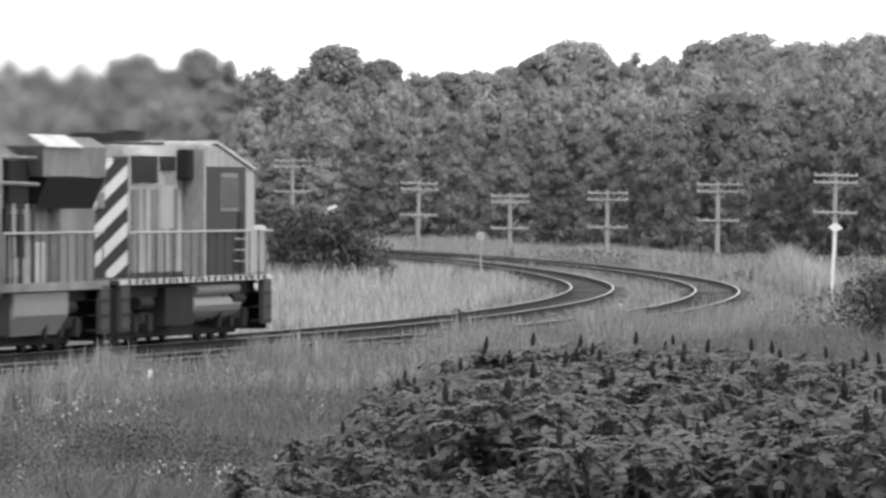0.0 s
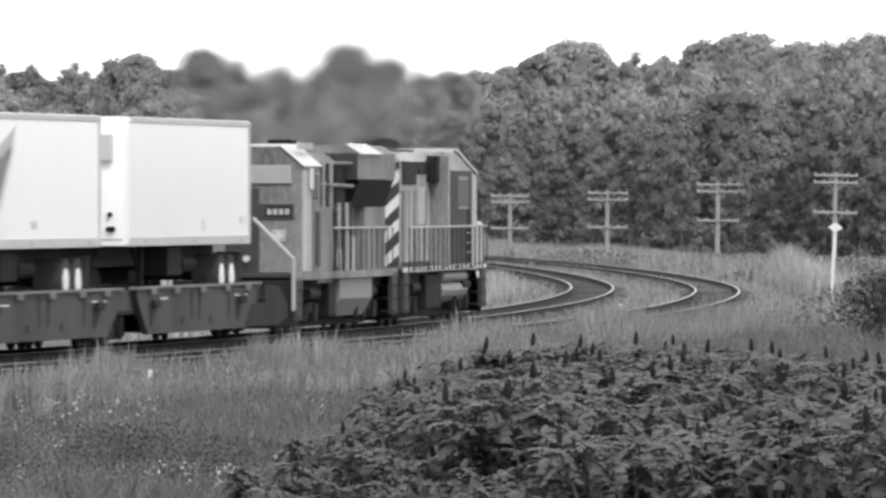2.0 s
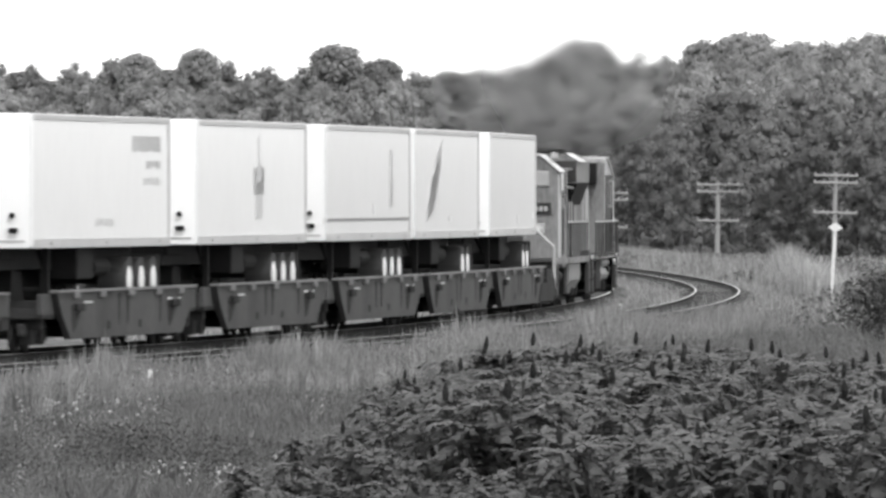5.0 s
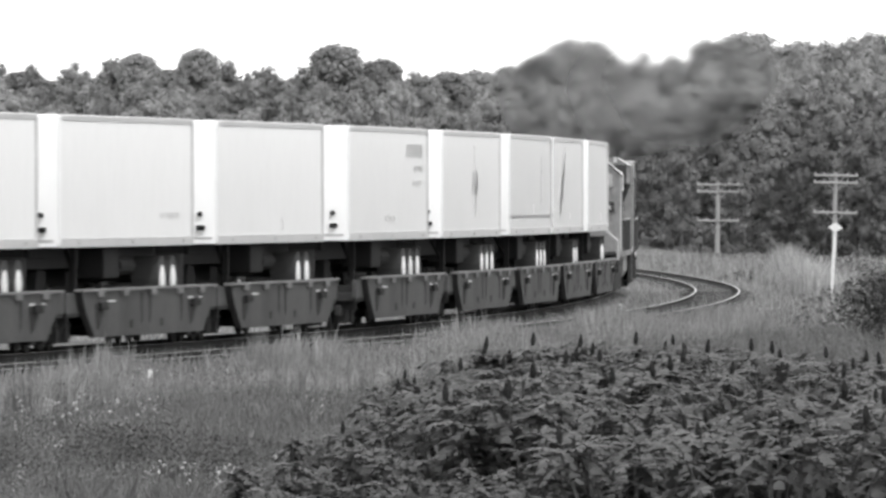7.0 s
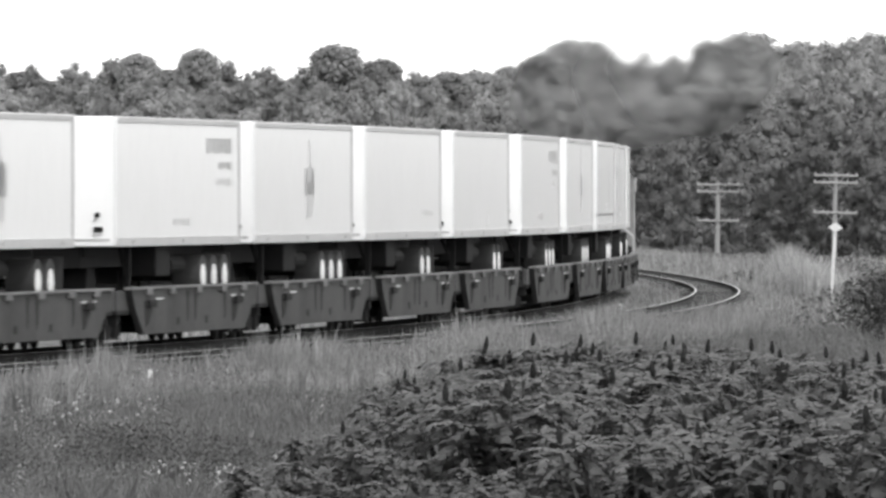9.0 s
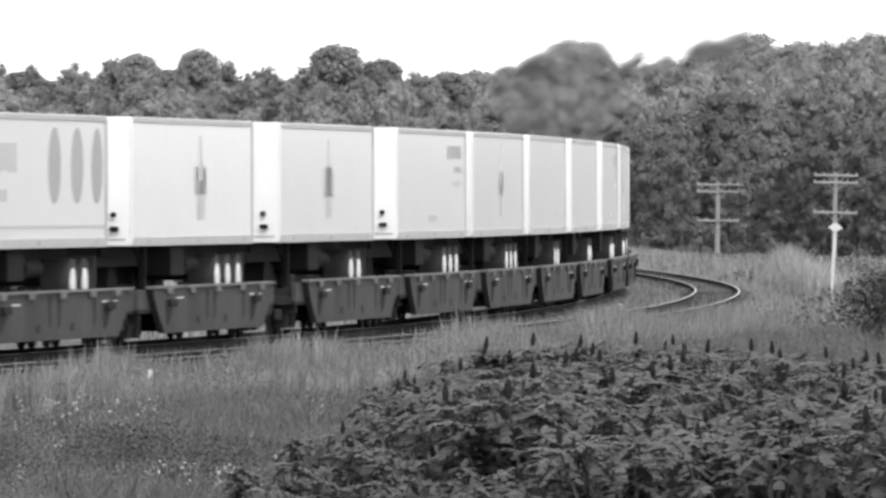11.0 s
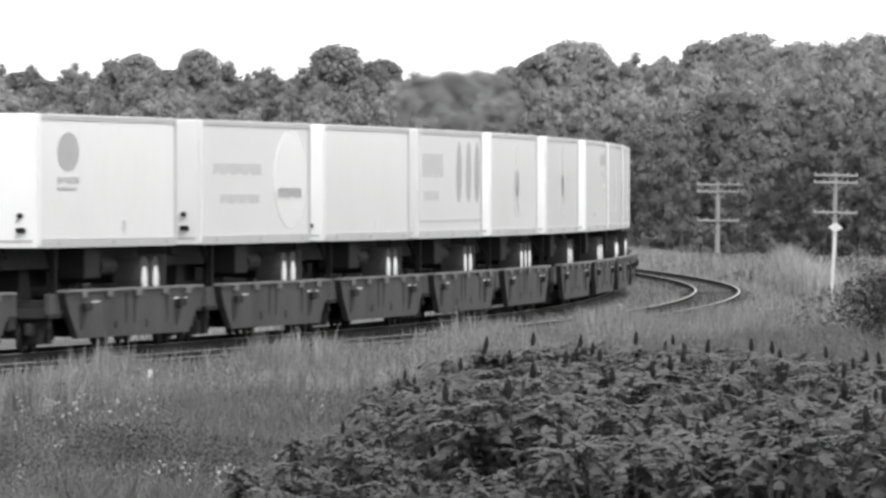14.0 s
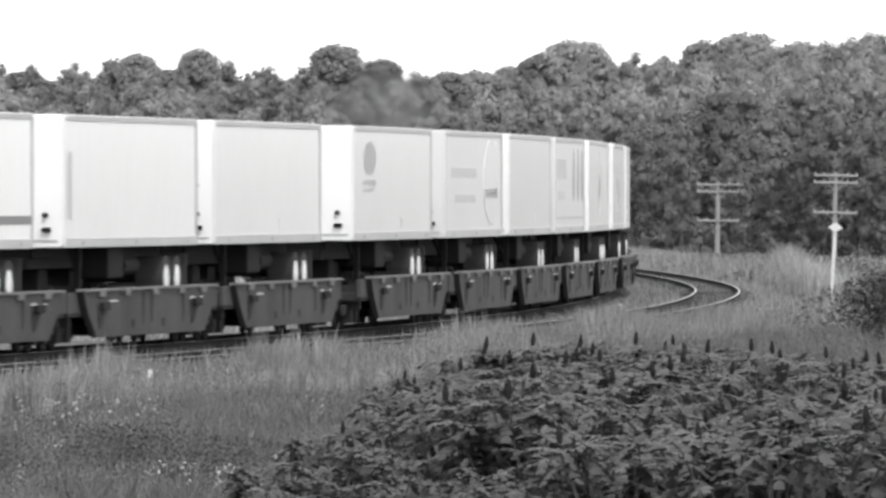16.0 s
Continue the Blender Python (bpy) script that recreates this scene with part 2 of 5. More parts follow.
def build_tracks():
    for off, word in ((0.0, "inner"), (OUTER, "outer")):
        v, f = sweep([(-2.4, -0.85), (-1.6, -0.27), (1.6, -0.27), (2.4, -0.85)], -400, 640, off)
        tagged(fast("ballast", v, f, BALLAST), "dark crushed stone ballast bed under the " + word + " track", "ballast", kind="structure")
        t = thing("railway_track", Matrix(), "curving " + word + " railway track with worn steel rails", "railway track", "railway tracks", "structure")
        for side in (-0.75, 0.75):
            v, f = sweep(RAILP, -400, 640, off + side)
            rail = fast("rail", v, f, RUST, t)
            v, f = sweep([(-0.03, 0.0005), (0.03, 0.0005), (0.03, 0.004), (-0.03, 0.004)], -400, 640, off + side)
            tagged(fast("running_surface", v, f, RAIL, rail), "bright polished running surface")
        s = np.arange(-60, 560, 0.6)
        x, y, th = line(s, off)
        c, d = np.cos(th), np.sin(th)
        vs = []
        for a, b, z in ((-1.3, -0.11, -0.27), (1.3, -0.11, -0.27), (1.3, 0.11, -0.27), (-1.3, 0.11, -0.27), (-1.3, -0.11, -0.175), (1.3, -0.11, -0.175), (1.3, 0.11, -0.175), (-1.3, 0.11, -0.175)):
            vs.append(np.stack([x + a * c + b * d, y - a * d + b * c, np.full_like(x, z)], -1))
        v = np.stack(vs, 1).reshape(-1, 3)
        q = np.array([(4, 5, 6, 7), (0, 1, 5, 4), (1, 2, 6, 5), (2, 3, 7, 6), (3, 0, 4, 7)])
        f = (np.arange(len(s))[:, None, None] * 8 + q).reshape(-1, 4)
        tagged(fast("sleepers", v, f, SLEEPER, t), "dark timber sleepers", kind="stuff")


# ------------------------------------------------ plants
def blades(name, x, y, h, width, material, label, lean=0.35, per=5, spread=0.16, far=False):
    """Tufts of bent grass blades, each a bent strip of two faces."""
    n = len(x) * per
    bx = np.repeat(x, per) + rng.normal(0, spread, n)
    by = np.repeat(y, per) + rng.normal(0, spread, n)
    bh = np.repeat(h, per) * rng.uniform(0.55, 1.12, n)
    bz = ground_z(bx, by) - 0.03
    a = rng.uniform(0, math.tau, n)
    fx, fy = np.cos(a), np.sin(a)
    la = rng.uniform(0, math.tau, n)
    le = bh * np.abs(rng.normal(0, lean, n))
    lx, ly = np.cos(la) * le, np.sin(la) * le
    w = width * rng.uniform(0.6, 1.4, n)
    p = [(-1, 0, 0), (1, 0, 0), (0.8, 0.55, 0.3), (-0.8, 0.55, 0.3), (0.15, 1, 1), (-0.15, 1, 1)]
    if far:
        p = [(-1, 0, 0), (1, 0, 0), (0.2, 1, 1), (-0.2, 1, 1)]
    v = np.stack([np.stack([bx + s * w * fx + lx * b, by + s * w * fy + ly * b, bz + bh * u], -1) for s, u, b in p], 1).reshape(-1, 3)
    i = np.arange(n)[:, None, None] * len(p)
    f = (i + np.array([(0, 1, 2, 3)] if far else [(0, 1, 2, 3), (3, 2, 4, 5)])).reshape(-1, 4)
    return tagged(fast(name, v, f, material), label, "grass", kind="stuff")


def tufts(name, x, y, h, material, label, per=14, width=0.009, spread=0.16, lean=0.55):
    """Vase-shaped tufts of fine blades, tallest in the middle."""
    n = len(x) * per
    a, q = rng.uniform(0, math.tau, n), np.sqrt(rng.random(n))
    ox, oy = np.cos(a) * q, np.sin(a) * q
    hh = np.repeat(h, per)
    bx, by = np.repeat(x, per) + ox * spread * 0.6, np.repeat(y, per) + oy * spread * 0.6
    bh = hh * (1 - 0.4 * q * q) * rng.uniform(0.82, 1.05, n)
    bz = ground_z(bx, by) - 0.03
    tx, ty = ox * (spread * 0.5 + lean * hh * 0.6), oy * (spread * 0.5 + lean * hh * 0.6)
    f = rng.uniform(0, math.tau, n)
    w = width * rng.uniform(0.6, 1.5, n)
    wx, wy = np.cos(f) * w, np.sin(f) * w * 0.5
    p = [(-1, 0, 0), (1, 0, 0), (1, 0.72, 0.25), (-1, 0.72, 0.25), (0, 1, 1)]
    v = np.stack([np.stack([bx + k * wx + tx * b, by + k * wy + ty * b, bz + bh * u], -1) for k, u, b in p], 1).reshape(-1, 3)
    i = np.arange(n)[:, None, None] * 5
    f = (i + np.array([(0, 1, 2), (0, 2, 3), (3, 2, 4)])).reshape(-1, 3)
    return tagged(fast(name, v, f, material), label, "grass", kind="stuff")


def leaf_faces(c, nrm, size, aspect=1.6, jitter=0.5):
    """Bent leaf quads at centres c facing about nrm."""
    n = len(c)
    nrm = nrm + rng.normal(0, jitter, (n, 3))
    nrm /= np.linalg.norm(nrm, axis=1)[:, None] + 1e-9
    u = np.cross(nrm, rng.normal(0, 1, (n, 3)))
    u /= np.linalg.norm(u, axis=1)[:, None] + 1e-9
    w = np.cross(nrm, u)
    s = (size * rng.uniform(0.6, 1.4, n))[:, None]
    v = np.stack([c - u * s * aspect / 2, c + w * s / 2 + nrm * s * 0.12, c + u * s * aspect / 2, c - w * s / 2 + nrm * s * 0.12], 1).reshape(-1, 3)
    return v, np.arange(n * 4).reshape(-1, 4)


def weeds(name, x, y, h, size, material, label, per=16):
    n = len(x) * per
    hh = np.repeat(h, per)
    t = rng.uniform(0.15, 1.0, n)
    r = hh * 0.2 * (1.15 - 0.7 * t)
    a = rng.uniform(0, math.tau, n)
    cx = np.repeat(x, per) + np.cos(a) * r * rng.uniform(0.2, 1, n)
    cy = np.repeat(y, per) + np.sin(a) * r * rng.uniform(0.2, 1, n)
    c = np.stack([cx, cy, np.repeat(ground_z(x, y), per) + hh * t], -1)
    v, f = leaf_faces(c, np.stack([np.cos(a) * 0.6, np.sin(a) * 0.6, np.full(n, 0.8)], -1), np.full(n, size), 2.2, 0.28)
    return tagged(fast(name, v, f, material), label, "weeds", kind="stuff")


def scatter(n, y0, y1, test, side=0.043):
    """Random places in the wedge of land before the lens."""
    y = np.sqrt(rng.uniform(y0 * y0, y1 * y1, n))
    x = rng.uniform(-1, 1, n) * (y * side + 1.5)
    k = test(x, y, beside(x, y))
    return x[k], y[k]


def lumps(x, y, a, b, ph=0.0):
    return 0.5 + 0.25 * np.sin(x / a + ph + 0.7 * np.sin(y / b)) + 0.25 * np.sin(y / b * 1.3 - x / a * 0.6 + ph)


BALL = np.array([(0, 0, 1), *[(0.894 * math.cos(math.tau * i / 5), 0.894 * math.sin(math.tau * i / 5), 0.447) for i in range(5)],
                 *[(0.894 * math.cos(math.tau * (i + 0.5) / 5), 0.894 * math.sin(math.tau * (i + 0.5) / 5), -0.447) for i in range(5)], (0, 0, -1)])
BALL_FACES = np.array([q for i in range(5) for q in ((0, 1 + i, 1 + (i + 1) % 5), (1 + i, 6 + i, 1 + (i + 1) % 5), (6 + i, 6 + (i + 1) % 5, 1 + (i + 1) % 5), (11, 6 + (i + 1) % 5, 6 + i))])


def crown_cloud(blobs, leaves, size, material, name, parent, squash=0.85, core=0.35):
    """A crown: leaf sprays over a crowd of uneven clumps; each larger clump hides an added opaque core that blocks
    light and sky holes.
    """
    c, nn, cv, cf = [], [], [], []
    for bx, by, bz, br in blobs:
        k = max(8, int(leaves * br * br))
        d = rng.normal(0, 1, (k, 3))
        d /= np.linalg.norm(d, axis=1)[:, None]
        d[:, 2] = np.where(d[:, 2] < -0.35, -d[:, 2], d[:, 2])
        r = br * (1.16 - 0.42 * rng.random(k)) * (1 + 0.10 * rng.normal(0, 1, k))
        c.append(np.array([bx, by, bz]) + d * r[:, None] * np.array([1, 1, squash]))
        nn.append(d + np.array([0, 0, 0.3]))
        # unseen core ball, added to stop light and keep the gaps dark
        if br > core:
            cf.append(BALL_FACES + 12 * len(cv))
            cv.append(np.array([bx, by, bz]) + BALL * rng.uniform(0.42, 0.78, (12, 1)) * br * np.array([1, 1, squash]))
    c, nn = np.concatenate(c), np.concatenate(nn)
    v, f = leaf_faces(c, nn, np.full(len(c), size) * rng.uniform(0.7, 1.3, len(c)), 1.6, 0.38)
    keep = np.arange(len(v)).reshape(-1, 4)[:, :3].ravel()          # three-cornered sprays
    v, f = v[keep], np.arange(len(keep)).reshape(-1, 3)
    if cv:
        f = np.concatenate([f, np.concatenate(cf) + len(v)])
        v = np.concatenate([v, *cv])
    return fast(name, v, f, material, parent)


def limbs(h, blobs, r0, sway):
    bm = rod((0, 0, -0.6), (sway * 0.5, 0, h * 0.45), r0, r0 * 0.65, 7)
    rod((sway * 0.5, 0, h * 0.45), (sway, 0, h * 0.85), r0 * 0.65, r0 * 0.2, 6, bm)
    for bx, by, bz, br in blobs[::3]:
        rod((sway * 0.5, 0, h * 0.4), (bx, by, bz), r0 * 0.35, r0 * 0.1, 5, bm)
    return bm


def tree_kind(kind, high=False):
    """Master trees ten metres high; the copies are scaled. high: a bare lower trunk, as inside the wood."""
    t = thing("tree", pose(0, 0, -400), "leafy deciduous tree in full summer foliage on the wooded hill", "tree", "trees of the wood")
    blobs, leaf, low = [], LEAVES, 0.8
    if kind == "spire":
        t["label"] = "narrow pointed young poplar in full leaf in the wood"
        for i in range(26):
            z = rng.uniform(0.9, 9.7)
            r = 1.9 * (1.06 - z / 10.2)
            a = rng.uniform(0, math.tau)
            blobs.append((math.cos(a) * r * 0.85, math.sin(a) * r * 0.85, z, 0.3 + r * 0.32))
    elif kind == "dome":
        t["label"] = "tall round-crowned tree in full leaf on the skyline"
        for i in range(80):
            z = (i + 0.5) / 80
            a, q = i * 2.39996, math.sqrt(1 - z * z) ** 0.85
            s = rng.uniform(0.84, 1.0)
            blobs.append((math.cos(a) * q * 2.3 * s, math.sin(a) * q * 2.3 * s, 6.2 + z * 3.25 * s, rng.uniform(0.42, 0.68)))
        for i in range(16):
            a, q = i * 2.4, rng.uniform(0.4, 1.7)
            blobs.append((math.cos(a) * q, math.sin(a) * q, rng.uniform(3.5, 8.0), rng.uniform(1.0, 1.3)))
    else:
        if kind == "dark":
            t["label"], leaf, low = "dark broad-leaved tree with foliage down to the ground", DARKLEAVES, 0.3
        wide = 2.2 if kind == "round" else 2.8
        for i in range(15):
            z = low + (8.4 - low) * (i + rng.uniform(0.1, 0.9)) / 15
            prof = math.sin(math.pi * min(1, max(0.1, (z + 0.8) / 10.4))) ** 0.5
            a, q = i * 2.4 + rng.uniform(-0.5, 0.5), wide * prof * rng.uniform(0.6, 0.85)
            bx, by, br = math.cos(a) * q, math.sin(a) * q, rng.uniform(0.8, 1.2)
            blobs.append((bx, by, z, br * 0.8))
            for j in range(4):
                d = rng.normal(0, 1, 3)
                d /= np.linalg.norm(d)
                blobs.append((bx + d[0] * br, by + d[1] * br, z + abs(d[2]) * br * 0.7, rng.uniform(0.34, 0.56)))
        for i in range(9):
            a, q, z = rng.uniform(0, math.tau), rng.uniform(0, 1.2), rng.uniform(2.5, 8.6)
            blobs.append((math.cos(a) * q, math.sin(a) * q, z, rng.uniform(0.9, 1.3)))
        blobs.append((0.2, 0, 9.0, 0.9))
    part("trunk", limbs(10, blobs, 0.17, rng.uniform(-0.4, 0.4)), BARK, t)
    if high:
        blobs = [b for b in blobs if b[2] > 3.9]
    crown_cloud(blobs, 150, 0.23, leaf, "crown", t)
    return t


# canopy height in metres over x, at the back of the wood
CANOPY_X = (-60, -40, -36, -27, -22, -18, -13, -9.7, -4.7, -2.2, 2.3, 7.3, 11.6, 15.4, 18.9, 22.4, 26.4, 29.9, 33.4, 37.9, 41, 60)
CANOPY_Z = (15, 15, 14.4, 15.2, 15.1, 14.6, 14.1, 15.2, 14.8, 14.3, 14.1, 15.4, 16.9, 15.6, 15.6, 16.6, 17.7, 16.6, 16.7, 17.8, 16.6, 16.6)


def build_wood():
    names = ("broad", "round", "round", "broad", "spire", "spire", "dark", "dark", "dome")
    kinds = [tree_kind(k) for k in names] + [tree_kind(k, True) for k in names]
    rows = (846, 859, 875, 894, 918, 950, 995, 1035)
    for r, y0 in enumerate(rows):
        half = y0 * 0.041 + 4
        x = -half + rng.uniform(0, 2)
        while x < half:
            u = r / (len(rows) - 1)
            y = y0 + rng.uniform(-5, 5)
            back = np.interp(x * 1035 / y, CANOPY_X, CANOPY_Z)
            low = 6.4 + 1.6 * float(step(x, 2, 24)) + 0.8 * math.sin(x * 0.5)
            top = low + (back - low) * u ** 0.75
            if r < len(rows) - 1:
                top += rng.uniform(-1.3, 0.5)
            else:
                top += rng.uniform(0.0, 0.7)
            base = float(ground_z(np.array([x]), np.array([y]))[0])
            pick = rng.random()
            if -22 < x < 14 and r >= 3:
                k = 4 + int(rng.integers(2)) if pick < 0.62 else int(rng.integers(4))
            else:
                k = int(rng.integers(4)) if pick < (0.93 if r < 2 or r > 5 else 0.5) else 4 + int(rng.integers(2))
            if r < 3 and (x > 3 or pick > 0.6) or pick > 0.97:
                k = 6 + int(rng.integers(2))
            if r >= 6 and k in (4, 5) and x > -20:
                k = int(rng.integers(4))
            tall = (top - base) / 9.9
            wide = max(tall, 0.85) * rng.uniform(0.68, 0.9) if k not in (4, 5) else tall * rng.uniform(0.62, 0.8)
            t = copy_thing(kinds[k + (9 if r > 3 else 0)], Matrix.Translation((x, y, base)) @ Matrix.Rotation(rng.uniform(0, math.tau), 4, "Z"))
            t.scale = (wide, wide, tall)
            x += (2.1 if k in (4, 5) else 3.1) * rng.uniform(0.75, 1.25)
    x = -44.0
    while x < 46:
        base = float(ground_z(np.array([x]), np.array([1046.0]))[0])
        t = copy_thing(kinds[8 if rng.random() < 0.6 else 1], pose(x, 1046, base, 0, 0, rng.uniform(0, 360)))
        t.scale = (0.85, 0.85, (float(np.interp(x, CANOPY_X, CANOPY_Z)) - rng.uniform(0.1, 0.9) - base) / 9.9)
        x += rng.uniform(1.6, 2.2)
    # the tallest crowns that break the skyline
    for x, top, w in ((-21.6, 16.5, 0.8), (-9.5, 16.9, 1.0), (-5.4, 15.6, 0.8), (11.6, 17.3, 1.4), (0.6, 14.4, 0.95), (3.0, 14.5, 0.9), (8.6, 16.0, 0.9), (23.0, 17.3, 0.9), (26.4, 18.0, 1.2), (31.6, 17.2, 1.2), (37.9, 18.0, 0.75), (-27, 16.1, 0.75)):
        y = 1030
        base = float(ground_z(np.array([x]), np.array([float(y)]))[0])
        t = copy_thing(kinds[17], pose(x, y, base, 0, 0, x * 40))
        t.scale = (w, w, (top - base) / 9.9)
    # a dead tree with pale bare limbs among the crowns
    t = thing("dead_tree", pose(19.0, 921, 2.0), "dead tree with pale bare forked limbs", "tree")
    bm = rod((0, 0, -1), (0.2, 0, 7.4), 0.14, 0.1, 6)
    for a, b, r in (((0.2, 0, 7.4), (-0.25, 0, 9.6), 0.08), ((0.2, 0, 7.4), (0.6, 0, 9.2), 0.08), ((0.0, 0, 8.4), (0.35, 0, 9.9), 0.05), ((0.45, 0, 8.4), (1.0, 0, 8.9), 0.05), ((0.15, 0, 6.4), (-0.9, 0, 7.6), 0.05)):
        rod(a, b, r, r * 0.4, 6, bm)
    part("limb", bm, ARMWOOD, t)
    for k in kinds:
        for o in (*k.children_recursive, k):
            bpy.data.objects.remove(o)


def shrub(x, y, w, h, label, dens=150, size=0.13, n=22):
    """A low rounded bush on several stems."""
    base = float(ground_z(np.array([x]), np.array([y]))[0])
    t = thing("bush", pose(x, y, base), label, "bush")
    blobs = []
    for i in range(n):
        a, q, z = rng.uniform(0, math.tau), rng.random() ** 0.6, rng.random() ** 0.8
        z = 0.12 + 0.8 * z
        q *= w * 0.5 * (1.05 - 0.6 * z * z)
        blobs.append((math.cos(a) * q, math.sin(a) * q, z * h * 0.93, rng.uniform(0.13, 0.24) * min(w, h)))
    bm = bmesh.new()
    for b in blobs[::2]:
        rod((b[0] * 0.15, b[1] * 0.15, -0.2), (b[0], b[1], b[2]), 0.03 * h ** 0.5, 0.01, 5, bm)
    part("stem", bm, BARK, t)
    crown_cloud(blobs, dens * 1.7, size * 1.1, BUSHLEAF, "foliage", t, 0.9, 9)
    return t


def frond(base, b, ln, wide, rise, droop):
    """One compound leaf: leaflet pairs on a bowed rib, joined along it."""
    out, n = np.array([math.cos(b), math.sin(b), 0]), 4
    side = np.array([-math.sin(b), math.cos(b), 0])
    rib = [base + out * ln * u + np.array([0, 0, rise * u - droop * u * u]) for u in np.linspace(0, 1, n + 1)]
    v, f = list(rib), []
    for k in range(n):
        w = wide * (0.55 + 0.45 * math.sin(math.pi * min(1, (k + 1.2) / n) * 0.85)) * rng.uniform(0.85, 1.15)
        for sgn in (-1, 1):
            tip = (rib[k] + rib[k + 1]) / 2 + side * sgn * w + out * ln * 0.11 - np.array([0, 0, w * rng.uniform(0.1, 0.5)])
            half = (rib[k + 1] - rib[k]) * 0.27
            i = len(v)
            v += [tip + half, tip - half]
            f.append((k, k + 1, i, i + 1) if sgn < 0 else (k + 1, k, i + 1, i))
    return np.array(v), np.array(f)


def sumac_kind(seeds):
    """A staghorn sumac, two metres high: bare stems, whorls of long drooping compound leaves, upright seed heads."""
    t = thing("sumac_shrub", pose(0, 0, -400), "dense sumac shrub with drooping leaves and dark upright seed heads", "shrub", "sumac thicket")
    bm = bmesh.new()
    vs, fs, tips, count = [], [], [], 0
    for i in range(30):
        a, q = rng.uniform(0, math.tau), 1.1 * rng.random() ** 0.5
        top = np.array([math.cos(a) * q, math.sin(a) * q, rng.uniform(1.1, 1.95) - 0.22 * q])
        rod((top[0] * 0.3, top[1] * 0.3, -0.1), top, 0.03, 0.014, 5, bm)
        tips.append(top)
        for tier, many in ((0.0, 7), (0.16, 5)):
            for j in range(many):
                b = math.tau * (j + tier * 2) / many + rng.uniform(-0.35, 0.35)
                v, f = frond(top - np.array([0, 0, tier]), b, rng.uniform(0.2, 0.36), rng.uniform(0.045, 0.07), rng.uniform(0.02, 0.2) - tier * 0.3, rng.uniform(0.06, 0.26))
                vs.append(v)
                fs.append(f + count)
                count += len(v)
    part("stem", bm, BARK, t)
    fast("foliage", np.concatenate(vs), np.concatenate(fs), SUMAC, t)
    for top in tips:
        if rng.random() < seeds:
            m = Vector((top[0], top[1], top[2] + 0.10))
            hb = rod(m + Vector((0, 0, -0.02)), m + Vector((0.01, 0, 0.05)), 0.022, 0.034, 7)
            rod(m + Vector((0.01, 0, 0.05)), m + Vector((0.02, 0, 0.15)), 0.034, 0.012, 7, hb)
            part("seed_head", hb, SEED, t, "dark upright seed head")
    return t


def build_sumac():
    kinds = [sumac_kind(q) for q in (0.2, 0.13, 0.17, 0.03, 0.0, 0.05)]
    spots = []
    for y in np.arange(112, 188, 4.0):
        left = np.interp(y, (112, 130, 153, 176, 183), (-1.1, -1.0, -0.2, 1.0, 1.6))
        right = np.interp(y, (112, 150, 165, 176, 183), (7.0, 7.0, 6.6, 5.6, 4.2))
        x = left - 0.35 + rng.uniform(0, 0.6)
        while x < right:
            if y < 164 or rng.random() < 0.62:
                spots.append((x, y + rng.uniform(-1.6, 1.6), (0.78 + 0.22 * float(step(x, left, left + 1.5))) * (1.0 - 0.13 * float(step(y, 148, 170)))))
            x += rng.uniform(1.0, 1.7)
    for x, y, low in spots:
        b = float(ground_z(np.array([x]), np.array([y]))[0])
        t = copy_thing(kinds[int(rng.integers(3)) + (0 if y > 152 else 3)], pose(x, y, b, 0, 0, rng.uniform(0, 360)))
        e = low * (1.0 + rng.uniform(-0.3, 0.13))
        t.scale = (e * 1.05, e * 1.05, e)
    for k in kinds:
        for o in (*k.children_recursive, k):
            bpy.data.objects.remove(o)


